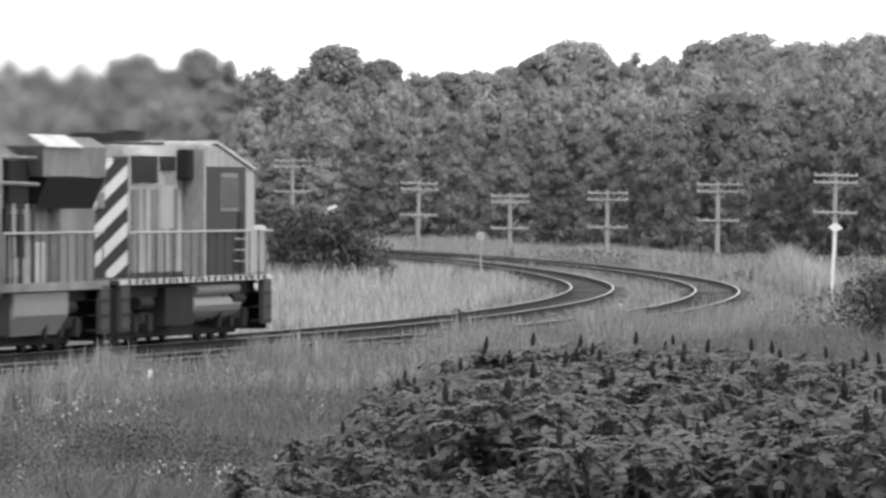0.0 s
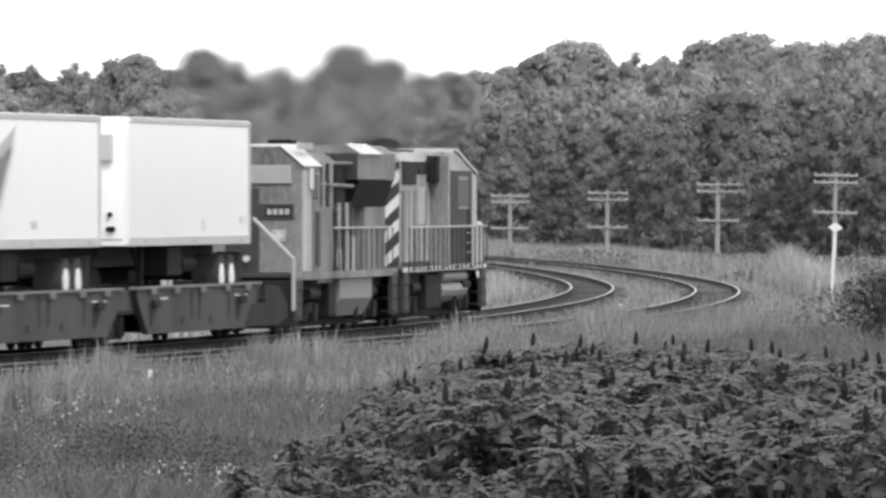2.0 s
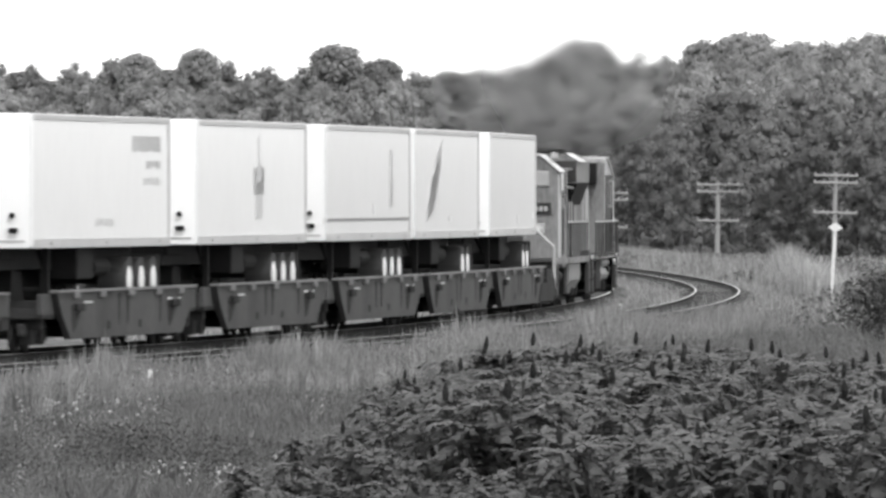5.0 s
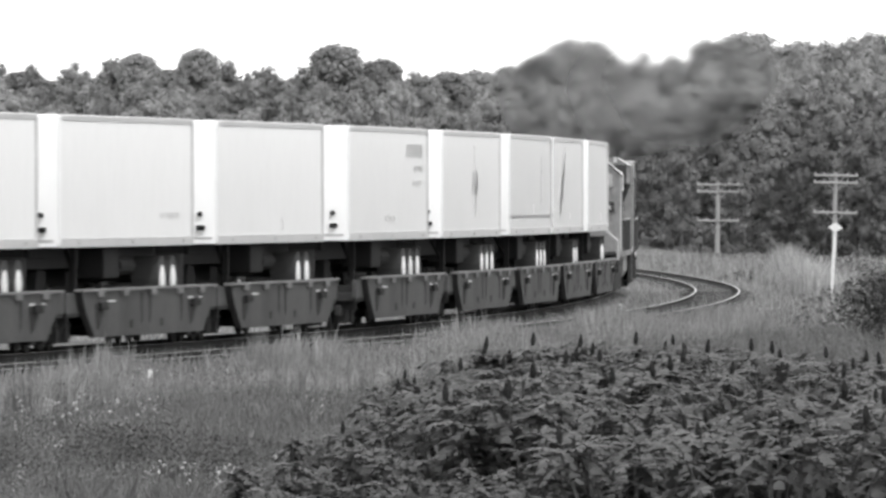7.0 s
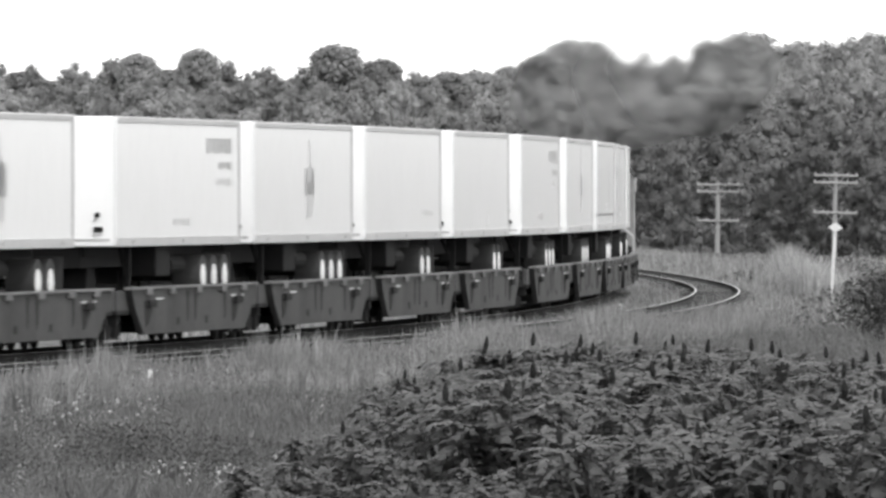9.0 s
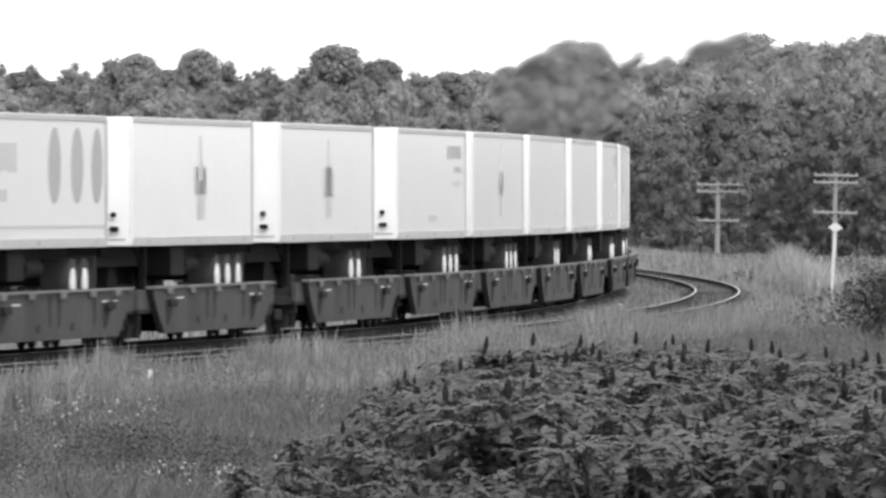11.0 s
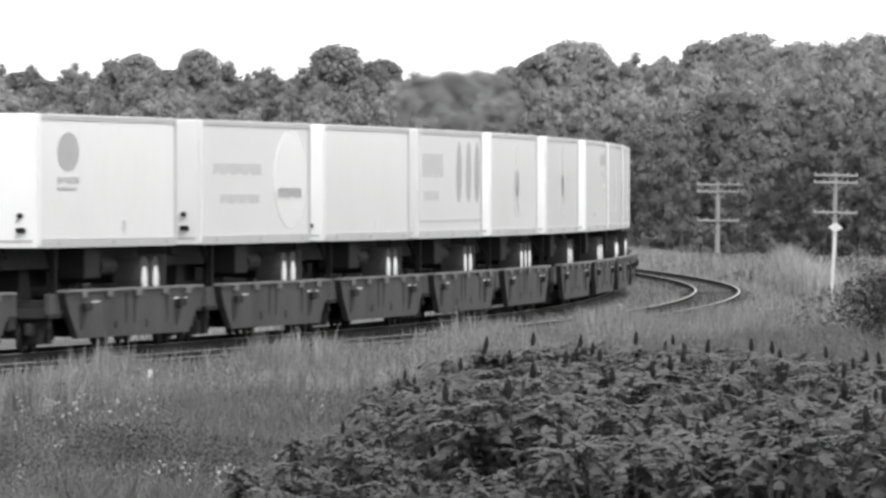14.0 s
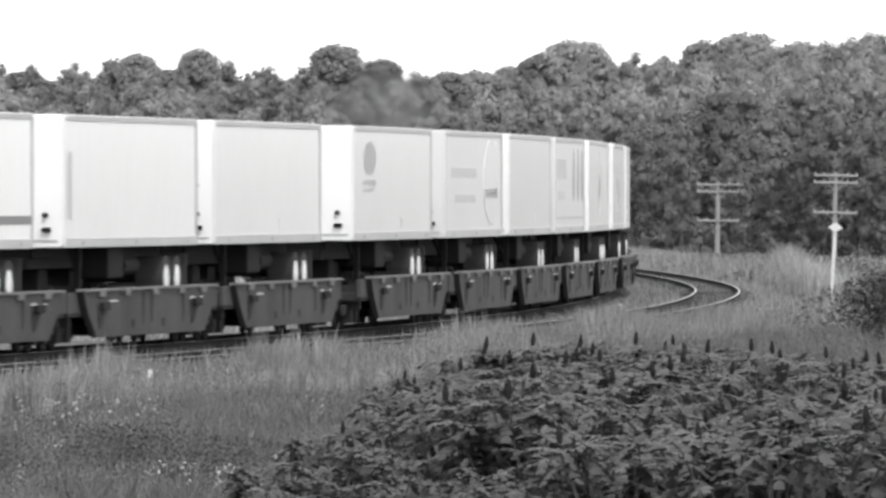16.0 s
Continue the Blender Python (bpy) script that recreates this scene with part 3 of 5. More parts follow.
def build_meadow():
    open_field = lambda x, y, n: (n > OUTER + 2.3) & (x < np.interp(y, (126, 150, 164, 180), (-0.2, 0.4, 3.0, 10.0)))
    x, y = scatter(17000, 128, 300, open_field)
    tall = 0.45 + 0.45 * lumps(x, y, 0.8, 7) + rng.normal(0, 0.07, len(x))
    tufts("meadow_grass", x, y, np.maximum(tall, 0.2), GRASS, "unmown green meadow grass before the tracks", 11, 0.011)
    x, y = scatter(20000, 128, 310, lambda x, y, n: open_field(x, y, n) & (lumps(x, y, 1.1, 6, 1.0) > 0.3))
    weeds("field_weeds", x, y, 0.5 + 0.42 * lumps(x, y, 0.7, 6, 1.0), 0.021, WEED, "leafy field weeds among the grass", 15)
    x, y = scatter(2600, 172, 222, lambda x, y, n: (n > OUTER + 3) & (lumps(x, y, 0.9, 6, 2.0) > 0.72) & (x < -2))
    weeds("pale_wildflowers", x, y, 0.8 + 0.2 * lumps(x, y, 1, 4), 0.026, FLOWER, "pale wildflower heads in the meadow", 5)
    for cx, cy in ((-3.55, 143.5), (-3.15, 142.6), (-2.75, 140.6), (-2.5, 139.8), (-5.1, 141.0), (-5.3, 158.0), (-1.95, 147.0), (-1.85, 144.0)):
        x, y = rng.normal(cx, 0.07, 9), rng.normal(cy, 0.2, 9)
        weeds("pale_flower_clump", x, y, np.full(9, 0.78), 0.022, FLOWER, "clump of pale wildflower heads in the meadow", 8)
    for cx, cy, sx, sy, many in ((-4.1, 153, 0.5, 1.6, 330), (-5.9, 151, 0.35, 1.5, 110), (-2.9, 150, 0.35, 1.3, 120)):
        x, y = rng.normal(cx, sx, many), rng.normal(cy, sy, many)
        weeds("dark_nettle_patch", x, y, 0.78 + 0.22 * lumps(x, y, 0.8, 3), 0.024, NETTLE, "patch of dark nettles in the meadow", 18)
    for name, cx, cy, sx, hh in (("reed_clump", 14.9, 505, 0.5, 1.85), ("reed_clump", 14.3, 455, 0.8, 1.5), ("reed_clump", 0.9, 440, 0.7, 1.1), ("reed_clump", 2.0, 452, 0.6, 1.2)):
        x, y = rng.normal(cx, sx, 260), rng.normal(cy, 2.0, 260)
        hump = np.exp(-((x - cx) / (1.3 * sx)) ** 2)
        blades(name, x, y, hh * (0.55 + 0.45 * hump), 0.016, STRAW, "pale clump of tall feathery grass", 0.3, 7, 0.15)
    # weeds along the near shoulder of the outer track
    edge = lambda x, y: (1.0 - 0.88 * step(y, 290, 318)) * (0.84 + 0.06 * step(x, -2.5, 0.5))
    x, y = scatter(34000, 190, 372, lambda x, y, n: (n > OUTER + 1.8) & (n < OUTER + 6.5))
    tufts("shoulder_weeds", x, y, (1.0 + 0.75 * lumps(x, y, 0.55, 5, 0.6) ** 1.4 + rng.normal(0, 0.1, len(x))) * edge(x, y), SHOULDER, "tall seeding grass on the shoulder of the track", 10, 0.012, 0.17, 0.35)
    x, y = scatter(20000, 190, 372, lambda x, y, n: (n > OUTER + 1.9) & (n < OUTER + 7) & (lumps(x, y, 0.7, 5, 1.6) > 0.4))
    weeds("shoulder_leafy_weeds", x, y, (0.85 + 0.5 * lumps(x, y, 0.7, 5, 1.6)) * edge(x, y), 0.026, WEED, "leafy weeds on the shoulder of the track", 14)
    x, y = scatter(90000, 300, 620, lambda x, y, n: (n > OUTER + 0.95) & (n < OUTER + 2.6))
    blades("ballast_edge_weeds", x, y, np.interp(beside(x, y) - OUTER, (0.95, 1.7, 2.5), (0.62, 0.72, 0.5)) + 0.12 * lumps(x, y, 0.7, 6), 0.022, BANK, "weeds creeping over the outer ballast edge", 0.3, 4, 0.14, True)
    x, y = scatter(60000, 230, 620, lambda x, y, n: (n > 1.85) & (n < OUTER - 1.85))
    blades("low_weeds", x, y, 0.45 + 0.25 * lumps(x, y, 0.8, 6), 0.025, GRASS, "low weeds between the two tracks", 0.3, 4, 0.12, True)
    x, y = scatter(60000, 300, 620, lambda x, y, n: (n > -3.9) & (n < -1.95))
    blades("verge_weeds", x, y, (0.3 + 0.3 * lumps(x, y, 0.8, 6)) * (0.6 + 0.4 * step(-beside(x, y), 2.2, 3.4)), 0.025, GRASS, "low weeds on the inner verge of the bend", 0.4, 4, 0.12, True)
    # weeds that have grown over the ballast between and in the tracks; their roots lie in the stone
    x, y = scatter(150000, 290, 640, lambda x, y, n: (n > 0.95) & (n < OUTER - 0.95) | (n > OUTER - 0.6) & (n < OUTER + 0.6) | (n > -2.5) & (n < -1.2))
    n = beside(x, y)
    blades("ballast_weeds", x, y, np.interp(n, (-2.5, -1.5, 0.95, 1.6, 2.2, 2.8, OUTER - 0.95, OUTER), (0.5, 0.66, 0.63, 0.7, 0.6, 0.7, 0.66, 0.6)) + 0.1 * lumps(x, y, 0.7, 6), 0.022, BANK, "low weeds grown over the ballast", 0.3, 3, 0.12, True)
    # pale tall grass inside the bend
    x, y = scatter(42000, 330, 900, lambda x, y, n: (n < -3.2))
    blades("inner_tall_grass", x, y, 0.65 + 0.5 * lumps(x, y, 1.6, 13, 0.3), 0.02, STRAW, "pale tall grass inside the bend", 0.4, 6, 0.35, True)
    # grass bank outside the bend, up to the wood
    x, y = scatter(40000, 300, 870, lambda x, y, n: (n > OUTER + 2.4))
    low = 0.22 + 0.78 * step(beside(x, y), OUTER + 2.6, OUTER + 7.5)
    blades("bank_grass", x, y, (0.5 + 0.55 * lumps(x, y, 1.9, 15, 1.3)) * low, 0.022, BANK, "tall pale grass on the bank outside the bend", 0.4, 6, 0.35, True)
    x, y = scatter(9000, 300, 700, lambda x, y, n: (n > OUTER + 2.2))
    low = 0.22 + 0.78 * step(beside(x, y), OUTER + 2.6, OUTER + 7.5)
    weeds("bank_weeds", x, y, low * 0.4 + low * 0.6 * lumps(x, y, 1.4, 11, 2.1), 0.1, WEED, "leafy weeds in the bank grass", 10)


# ------------------------------------------------ line-side poles and signs
def build_poles():
    spots = ((22.8, 680, 4.86, 1.2), (16.6, 706, 4.34, 0.6), (10.4, 740, 3.84, 0.6), (4.45, 778, 3.67, 0.3), (-1.75, 800, 4.53, 1.5), (-10.6, 822, 6.15, 0.0))
    ins = rod((0, 0, 0), (0, 0, 0.11), 0.035, 0.025, 7)
    me = bpy.data.meshes.new("insulator")
    ins.to_mesh(me)
    ins.free()
    me.materials.append(GLASSY)
    heads = []
    for x, y, h, tilt in spots:
        z = -0.2
        m = pose(x, y, z, 0, tilt, 6)
        t = thing("telegraph_pole", m, "weathered wooden telegraph pole with three crossarms in tall grass", "telegraph pole", "line-side poles")
        part("pole", rod((0, 0, -2.0), (0, 0, h), 0.17, 0.12, 12), POLEWOOD, t, smooth=False)
        heads.append((m, h))
        for dz in (-0.18, -0.6, -2.35):
            arm = part("crossarm", box(-1.3, 1.3, -0.2, -0.1, h + dz - 0.06, h + dz + 0.06, 0.012), ARMWOOD, t)
            for i in (-1.22, -0.7, 0.7, 1.22):
                shared("insulator", me, arm, pose(i, -0.15, h + dz + 0.06))
            part("brace", rod((-0.55, -0.16, h + dz - 0.05), (0, -0.14, h + dz - 0.5), 0.018, seg=5), ARMWOOD, t)
            part("brace", rod((0.55, -0.16, h + dz - 0.05), (0, -0.14, h + dz - 0.5), 0.018, seg=5), ARMWOOD, t)
    for i in range(len(heads) - 1):
        for dz in (-0.18, -0.6, -2.35):
            for o in (-1.22, -0.66, 0.66, 1.22):
                (ma, ha), (mb, hb) = heads[i], heads[i + 1]
                a, b = ma @ Vector((o, -0.15, ha + dz + 0.18)), mb @ Vector((o, -0.15, hb + dz + 0.18))
                cu = bpy.data.curves.new("line_wire", "CURVE")
                cu.dimensions, cu.bevel_depth, cu.bevel_resolution = "3D", 0.008, 0
                sp = cu.splines.new("POLY")
                sp.points.add(8)
                for k in range(9):
                    u = k / 8
                    p = a.lerp(b, u)
                    sp.points[k].co = (p.x, p.y, p.z - 0.5 * 4 * u * (1 - u), 1)
                cu.materials.append(WIRE)
                tagged(new("line_wire", cu), "thin sagging telegraph wire between poles", "wire", "line wires")


def build_signs():
    t = thing("diamond_sign", pose(15.0, 450, -0.3, 0, 3.5, 0), "white diamond sign on a slim leaning white post", "sign")
    part("post", box(-0.06, 0.06, -0.05, 0.05, -0.4, 2.25, 0.01), SIGN, t)
    d = prism([(-0.29, 2.36), (0, 2.16), (0.29, 2.36), (0, 2.57)], -0.09, -0.06)
    part("sign_plate", d, SIGN, t)
    t = thing("whistle_post", pose(1.62, 500, -0.4), "small round white sign plate on a thin post by the track", "sign")
    part("post", box(-0.04, 0.04, -0.04, 0.04, -0.4, 2.0, 0.01), ARMWOOD, t)
    part("sign_plate", rod((0, -0.07, 1.95), (0, -0.05, 1.95), 0.2, seg=20), ARMWOOD, t)
    t = thing("tilted_marker", pose(-3.65, 453.6, -0.3, 0, -12, 0), "small pale tilted marker plate on a thin post behind a bush", "sign")
    part("post", box(-0.03, 0.03, -0.03, 0.03, -0.3, 3.2, 0.005), POLEWOOD, t)
    part("sign_plate", prism([(-0.2, 3.1), (0.2, 3.16), (0.16, 3.28), (-0.16, 3.24)], -0.06, -0.04), SIGN, t)
    # short marker stakes
    for x, y, h in ((5.45, 358, 0.5), (-5.4, 215, 0.65), (19.6, 505, 1.15)):
        b = float(ground_z(np.array([x]), np.array([float(y)]))[0])
        t = thing("marker_stake", pose(x, y, b), "short white painted marker stake in the grass", "stake", "marker stakes")
        part("stake", box(-0.045, 0.045, -0.03, 0.03, -0.2, h + 0.25, 0.008), SIGN, t)


# ------------------------------------------------ the train; in a vehicle's space x is forward, -y the side towards the camera
def wheelset(parent, x, r, name="wheelset"):
    bm = rod((x, -0.76, r), (x, -0.66, r), r, seg=18)
    rod((x, 0.66, r), (x, 0.76, r), r, seg=18, bm=bm)
    rod((x, -0.7, r), (x, 0.7, r), 0.08, seg=8, bm=bm)
    return part(name, bm, RUST, parent)


def truck(parent, xc, axles, r, frame_y=0.98):
    t = part("truck", box(xc + axles[0] - 0.7, xc + axles[-1] + 0.7, -frame_y - 0.06, -frame_y + 0.08, r - 0.02, r + 0.24, 0.04), RUST, parent)
    part("side_frame", box(xc + axles[0] - 0.7, xc + axles[-1] + 0.7, frame_y - 0.08, frame_y + 0.06, r - 0.02, r + 0.24, 0.04), RUST, t)
    part("bolster", box(xc - 0.3, xc + 0.3, -frame_y, frame_y, r, r + 0.3, 0.03), UNDER, t)
    for a in axles:
        wheelset(t, xc + a, r)
        for s in (-1, 1):
            part("axle_box", box(xc + a - 0.19, xc + a + 0.19, s * frame_y - 0.14, s * frame_y + 0.14, r - 0.2, r + 0.2, 0.03), RUST, t)
            part("spring", rod((xc + a + 0.36, s * (frame_y + 0.05), r - 0.12), (xc + a + 0.36, s * (frame_y + 0.05), r + 0.24), 0.09, seg=9), UNDER, t)
    return t


PITCH, LONG = 17.9, 15.7


def flat_car_kind():
    t = thing("flat_car", pose(0, 0, -400), "low articulated rail flat car with grimy grey side sills under trailers", "rail car", "rail cars")
    h = PITCH / 2
    part("deck", box(-h + 0.15, h - 0.15, -1.4, 1.4, 0.72, 0.93, 0.02), RUST, t)
    part("centre_beam", box(-h + 0.3, h - 0.3, -0.35, 0.35, 0.36, 0.718, 0.02), UNDER, t)
    for s in (-1, 1):
        prof = [(-h + 1.05, 1.25), (h - 1.05, 1.25), (h - 1.5, 0.83), (h - 2.5, 0.28), (-h + 2.5, 0.28), (-h + 1.5, 0.83)]
        sill = part("side_sill", prism(prof, s * 1.42, s * 1.56, 0.012), SILL, t, "grimy grey steel side panel with tapered ends")
        part("top_flange", box(-h + 1.0, h - 1.0, min(s * 1.40, s * 1.62), max(s * 1.40, s * 1.62), 1.25, 1.31, 0.01), FLANGE, sill)
        part("joint_beam", box(-h + 0.1, h - 0.1, min(s * 1.30, s * 1.415), max(s * 1.30, s * 1.415), 0.80, 1.235, 0.015), SILL, t)
        for x in (-5.6, 5.4):
            part("tie_down", box(x - 0.55, x + 0.25, min(s * 1.56, s * 1.66), max(s * 1.56, s * 1.66), 0.86, 1.02, 0.02), UNDER, sill)
            part("stain_plate", prism([(x - 0.8, 0.98), (x + 0.2, 1.0), (x - 0.25, 0.55), (x - 0.6, 0.45)], s * 1.56, s * 1.575), RUST, sill)
        for x, w in ((-5.0, 0.9), (4.6, 0.55), (5.9, 0.3)):
            part("scraped_edge", box(x, x + w, min(s * 1.566, s * 1.572), max(s * 1.566, s * 1.572), 1.02, 1.06), STRIPE, sill, "bare scraped steel")
        for x in (-1.2, -0.2, 3.6):
            part("rust_streak", prism([(x, 1.2), (x + 0.34, 1.2), (x + 0.24, 0.6), (x + 0.12, 0.52)], s * 1.56, s * 1.566), RUST, sill)
        for x in (-2.2, 1.4):
            part("drain_slot", box(x - 0.2, x + 0.12, min(s * 1.56, s * 1.566), max(s * 1.56, s * 1.566), 0.45, 0.62), RUST, sill)
        for x in (-6.0, -3.1, 0.2, 3.4, 6.1):
            part("lug", box(x - 0.3, x + 0.3, min(s * 1.56, s * 1.63), max(s * 1.56, s * 1.63), 1.13, 1.27, 0.02), FLANGE, sill)
    for x in (-h + 0.55, h - 0.55):
        part("end_plate", box(x - 0.08, x + 0.08, -1.35, 1.35, 0.5, 1.1, 0.02), RUST, t)
    truck(t, -h + 1.2, (-0.55, 0.55), 0.38)
    truck(t, h - 1.2, (-0.55, 0.55), 0.38)
    part("brake_rigging", box(-3.2, 3.4, -0.9, 0.9, 0.28, 0.5, 0.03), UNDER, t)
    # trailer hitch stand
    st = part("hitch_stand", prism([(-6.9, 0.93), (-5.2, 0.93), (-6.0, 2.02), (-6.5, 2.02)], -0.35, 0.35, 0.02), UNDER, t)
    part("hitch_plate", box(-6.75, -5.75, -0.45, 0.45, 2.02, 2.1, 0.02), UNDER, st)
    return t


def trailer(label, axles, marks, height=2.79, skin=None):
    """A highway semitrailer, nose towards the train's rear; marks: list of (kind, x0, x1, z0, z1) on the near side."""
    t = thing("semitrailer", pose(0, 0, -400), label, "trailer", "trailers on the train")
    a, z0, z1 = LONG / 2, 2.18, 2.18 + height
    body = part("body", box(-a, a, -1.3, 1.3, z0, z1, 0.03), skin or WHITE, t)
    for s in (-1, 1):
        part("bottom_rail", box(-a + 0.03, a - 0.03, min(s * 1.3, s * 1.325), max(s * 1.3, s * 1.325), z0, z0 + 0.2, 0.008), TRIM, body, "grey aluminium bottom rail")
        part("top_rail", box(-a + 0.03, a - 0.03, min(s * 1.3, s * 1.32), max(s * 1.3, s * 1.32), z1 - 0.13, z1 - 0.01, 0.008), TRIM, body)
        part("corner_post", box(-a - 0.02, -a + 0.32, min(s * 1.3, s * 1.33), max(s * 1.3, s * 1.33), z0 + 0.03, z1 - 0.03, 0.02), WHITE, body)
        part("corner_post", box(a - 0.14, a + 0.02, min(s * 1.3, s * 1.33), max(s * 1.3, s * 1.33), z0 + 0.03, z1 - 0.03, 0.02), TRIM, body)
        for x in (-a + 2.2, 0.5, a - 1.2):
            part("marker_lamp", box(x - 0.08, x + 0.08, min(s * 1.325, s * 1.345), max(s * 1.325, s * 1.345), z0 + 0.07, z0 + 0.13), GREYPANEL, body)
    # nose: gladhand box and lamps
    part("air_line_box", box(-a - 0.1, -a, -1.06, -0.86, z0 + 0.32, z0 + 0.43, 0.03), UNDER, t, "dark air line coupling box")
    part("socket", rod((-a - 0.08, -0.94, z0 + 0.68), (-a, -0.94, z0 + 0.68), 0.06, seg=12), UNDER, t)
    part("nose_seam", box(-a - 0.012, -a, -1.2, 1.2, z0 + 0.12, z0 + 0.17), TRIM, t)
    # running gear
    part("slider_frame", box(a - 5.6, a - 0.5, -0.55, 0.55, 1.62, 2.17, 0.03), UNDER, t)
    for x in axles:
        ax = part("axle", rod((x, -1.0, 1.46), (x, 1.0, 1.46), 0.09, seg=8), UNDER, t)
        for s in (-1, 1):
            ty = part("tyre", rod((x, s * 0.62, 1.455), (x, s * 1.22, 1.455), 0.505, seg=24), TYRE, ax)
            part("hub", rod((x, s * 1.22, 1.455), (x, s * 1.245, 1.455), 0.30, 0.22, 18), HUB, ax, "bright alloy wheel hub")
    for s in (-1, 1):
        part("mud_flap", box(a - 0.75, a - 0.72, s * 0.92 - 0.3, s * 0.92 + 0.3, 1.15, 2.0), TYRE, t)
        lg = part("landing_leg", box(-a + 3.4, -a + 3.55, s * 0.95 - 0.07, s * 0.95 + 0.07, 1.2, 2.18, 0.01), UNDER, t)
        part("foot", box(-a + 3.3, -a + 3.65, s * 0.95 - 0.13, s * 0.95 + 0.13, 1.16, 1.2), UNDER, lg)
    part("leg_brace", rod((-a + 3.48, -0.95, 1.5), (-a + 5.0, -0.5, 2.15), 0.035, seg=6), UNDER, t)
    # full-length rail and dark filler blocks, added to close the bright gap underneath
    part("chassis_rail", box(-a + 0.3, a - 0.4, -0.5, 0.5, 1.72, 2.17, 0.02), UNDER, t)
    part("far_locker", box(-2.6, 2.4, 0.5, 1.1, 1.32, 2.1, 0.04), UNDER, t)
    part("spare_carrier", box(-a + 1.0, -a + 3.0, 0.3, 1.1, 1.32, 2.0, 0.06), UNDER, t)
    part("air_tank", rod((0.9, -0.8, 1.75), (2.6, -0.8, 1.75), 0.2, seg=12), UNDER, t)
    part("bogie_frame", box(-a + 0.4, -a + 2.6, -0.6, 0.6, 1.95, 2.18, 0.02), UNDER, t)
    part("equipment_box", box(-1.4, 0.4, -1.05, -0.3, 1.5, 2.15, 0.04), UNDER, t)
    for kind, x0, x1, q0, q1 in marks:
        mt = {"g": GREYPANEL, "f": FAINT, "d": BAND, "w": WHITE}[kind[0]]
        y0, y1 = -1.309, -1.3
        if kind[1:] == "oval":
            bm = bmesh.new()
            m = Matrix.Translation(((x0 + x1) / 2, -1.3045, (q0 + q1) / 2)) @ Matrix.Rotation(math.pi / 2, 4, "X") @ Matrix.Diagonal(((x1 - x0) / 2, (q1 - q0) / 2, 1, 1))
            bmesh.ops.create_cone(bm, cap_ends=True, segments=24, radius1=1, radius2=1, depth=0.009, matrix=m)
        elif kind[1:] == "slant":
            bm = prism([(x0, q0), (x0 + (x1 - x0) * 0.6, q0 + (q1 - q0) * 0.15), (x1, q1), (x0 + (x1 - x0) * 0.25, q0 + (q1 - q0) * 0.6)], y0, y1)
        elif kind[1:] == "bottle":
            bm = prism([(x0, q0), (x1, q0), (x1, q0 + (q1 - q0) * 0.55), ((x0 + x1) / 2 + 0.15, q0 + (q1 - q0) * 0.75), ((x0 + x1) / 2 + 0.12, q1), ((x0 + x1) / 2 - 0.12, q1), ((x0 + x1) / 2 - 0.15, q0 + (q1 - q0) * 0.75), (x0, q0 + (q1 - q0) * 0.55)], y0, y1)
        elif x1 - x0 > 1.2 and 0.1 < q1 - q0 < 0.7 and kind != "d":
            n = max(3, round((x1 - x0) / 0.5))         # a line of unreadable blocks
            w = (x1 - x0) / n
            for k in range(n - 1):
                part("printed_block", box(x0 + k * w, x0 + (k + 0.8) * w, y0, y1, q0 + (0.04 if k % 3 == 1 else 0), q1), mt, body)
            bm = box(x1 - w, x1 - 0.2 * w, y0, y1, q0, q1)
        else:
            bm = box(x0, x1, y0, y1, q0, q1)
        part("printed_mark", bm, mt, body)
    return t


BARS = [("g", 3.6, 6.9, 4.22, 4.56), ("g", 5.2, 6.9, 3.86, 4.03), ("f", 4.9, 6.9, 3.5, 3.66), ("f", -0.6, 1.6, 2.62, 2.78)]
BOTTLE = [("g", 0.2, 0.62, 3.3, 3.92), ("g", 0.75, 1.15, 3.3, 3.6), ("g", 1.25, 1.75, 3.3, 3.92), ("fbottle", 0.45, 1.5, 2.75, 4.6)]
PALE_BOTTLE = [("f", -0.7, 1.1, 3.25, 3.95), ("fbottle", -0.3, 0.8, 2.75, 4.6)]
PLAIN = [("f", 1.6, 2.0, 2.5, 2.75)]
TWO, THREE = (4.6, 5.9), (3.6, 5.0, 6.4)
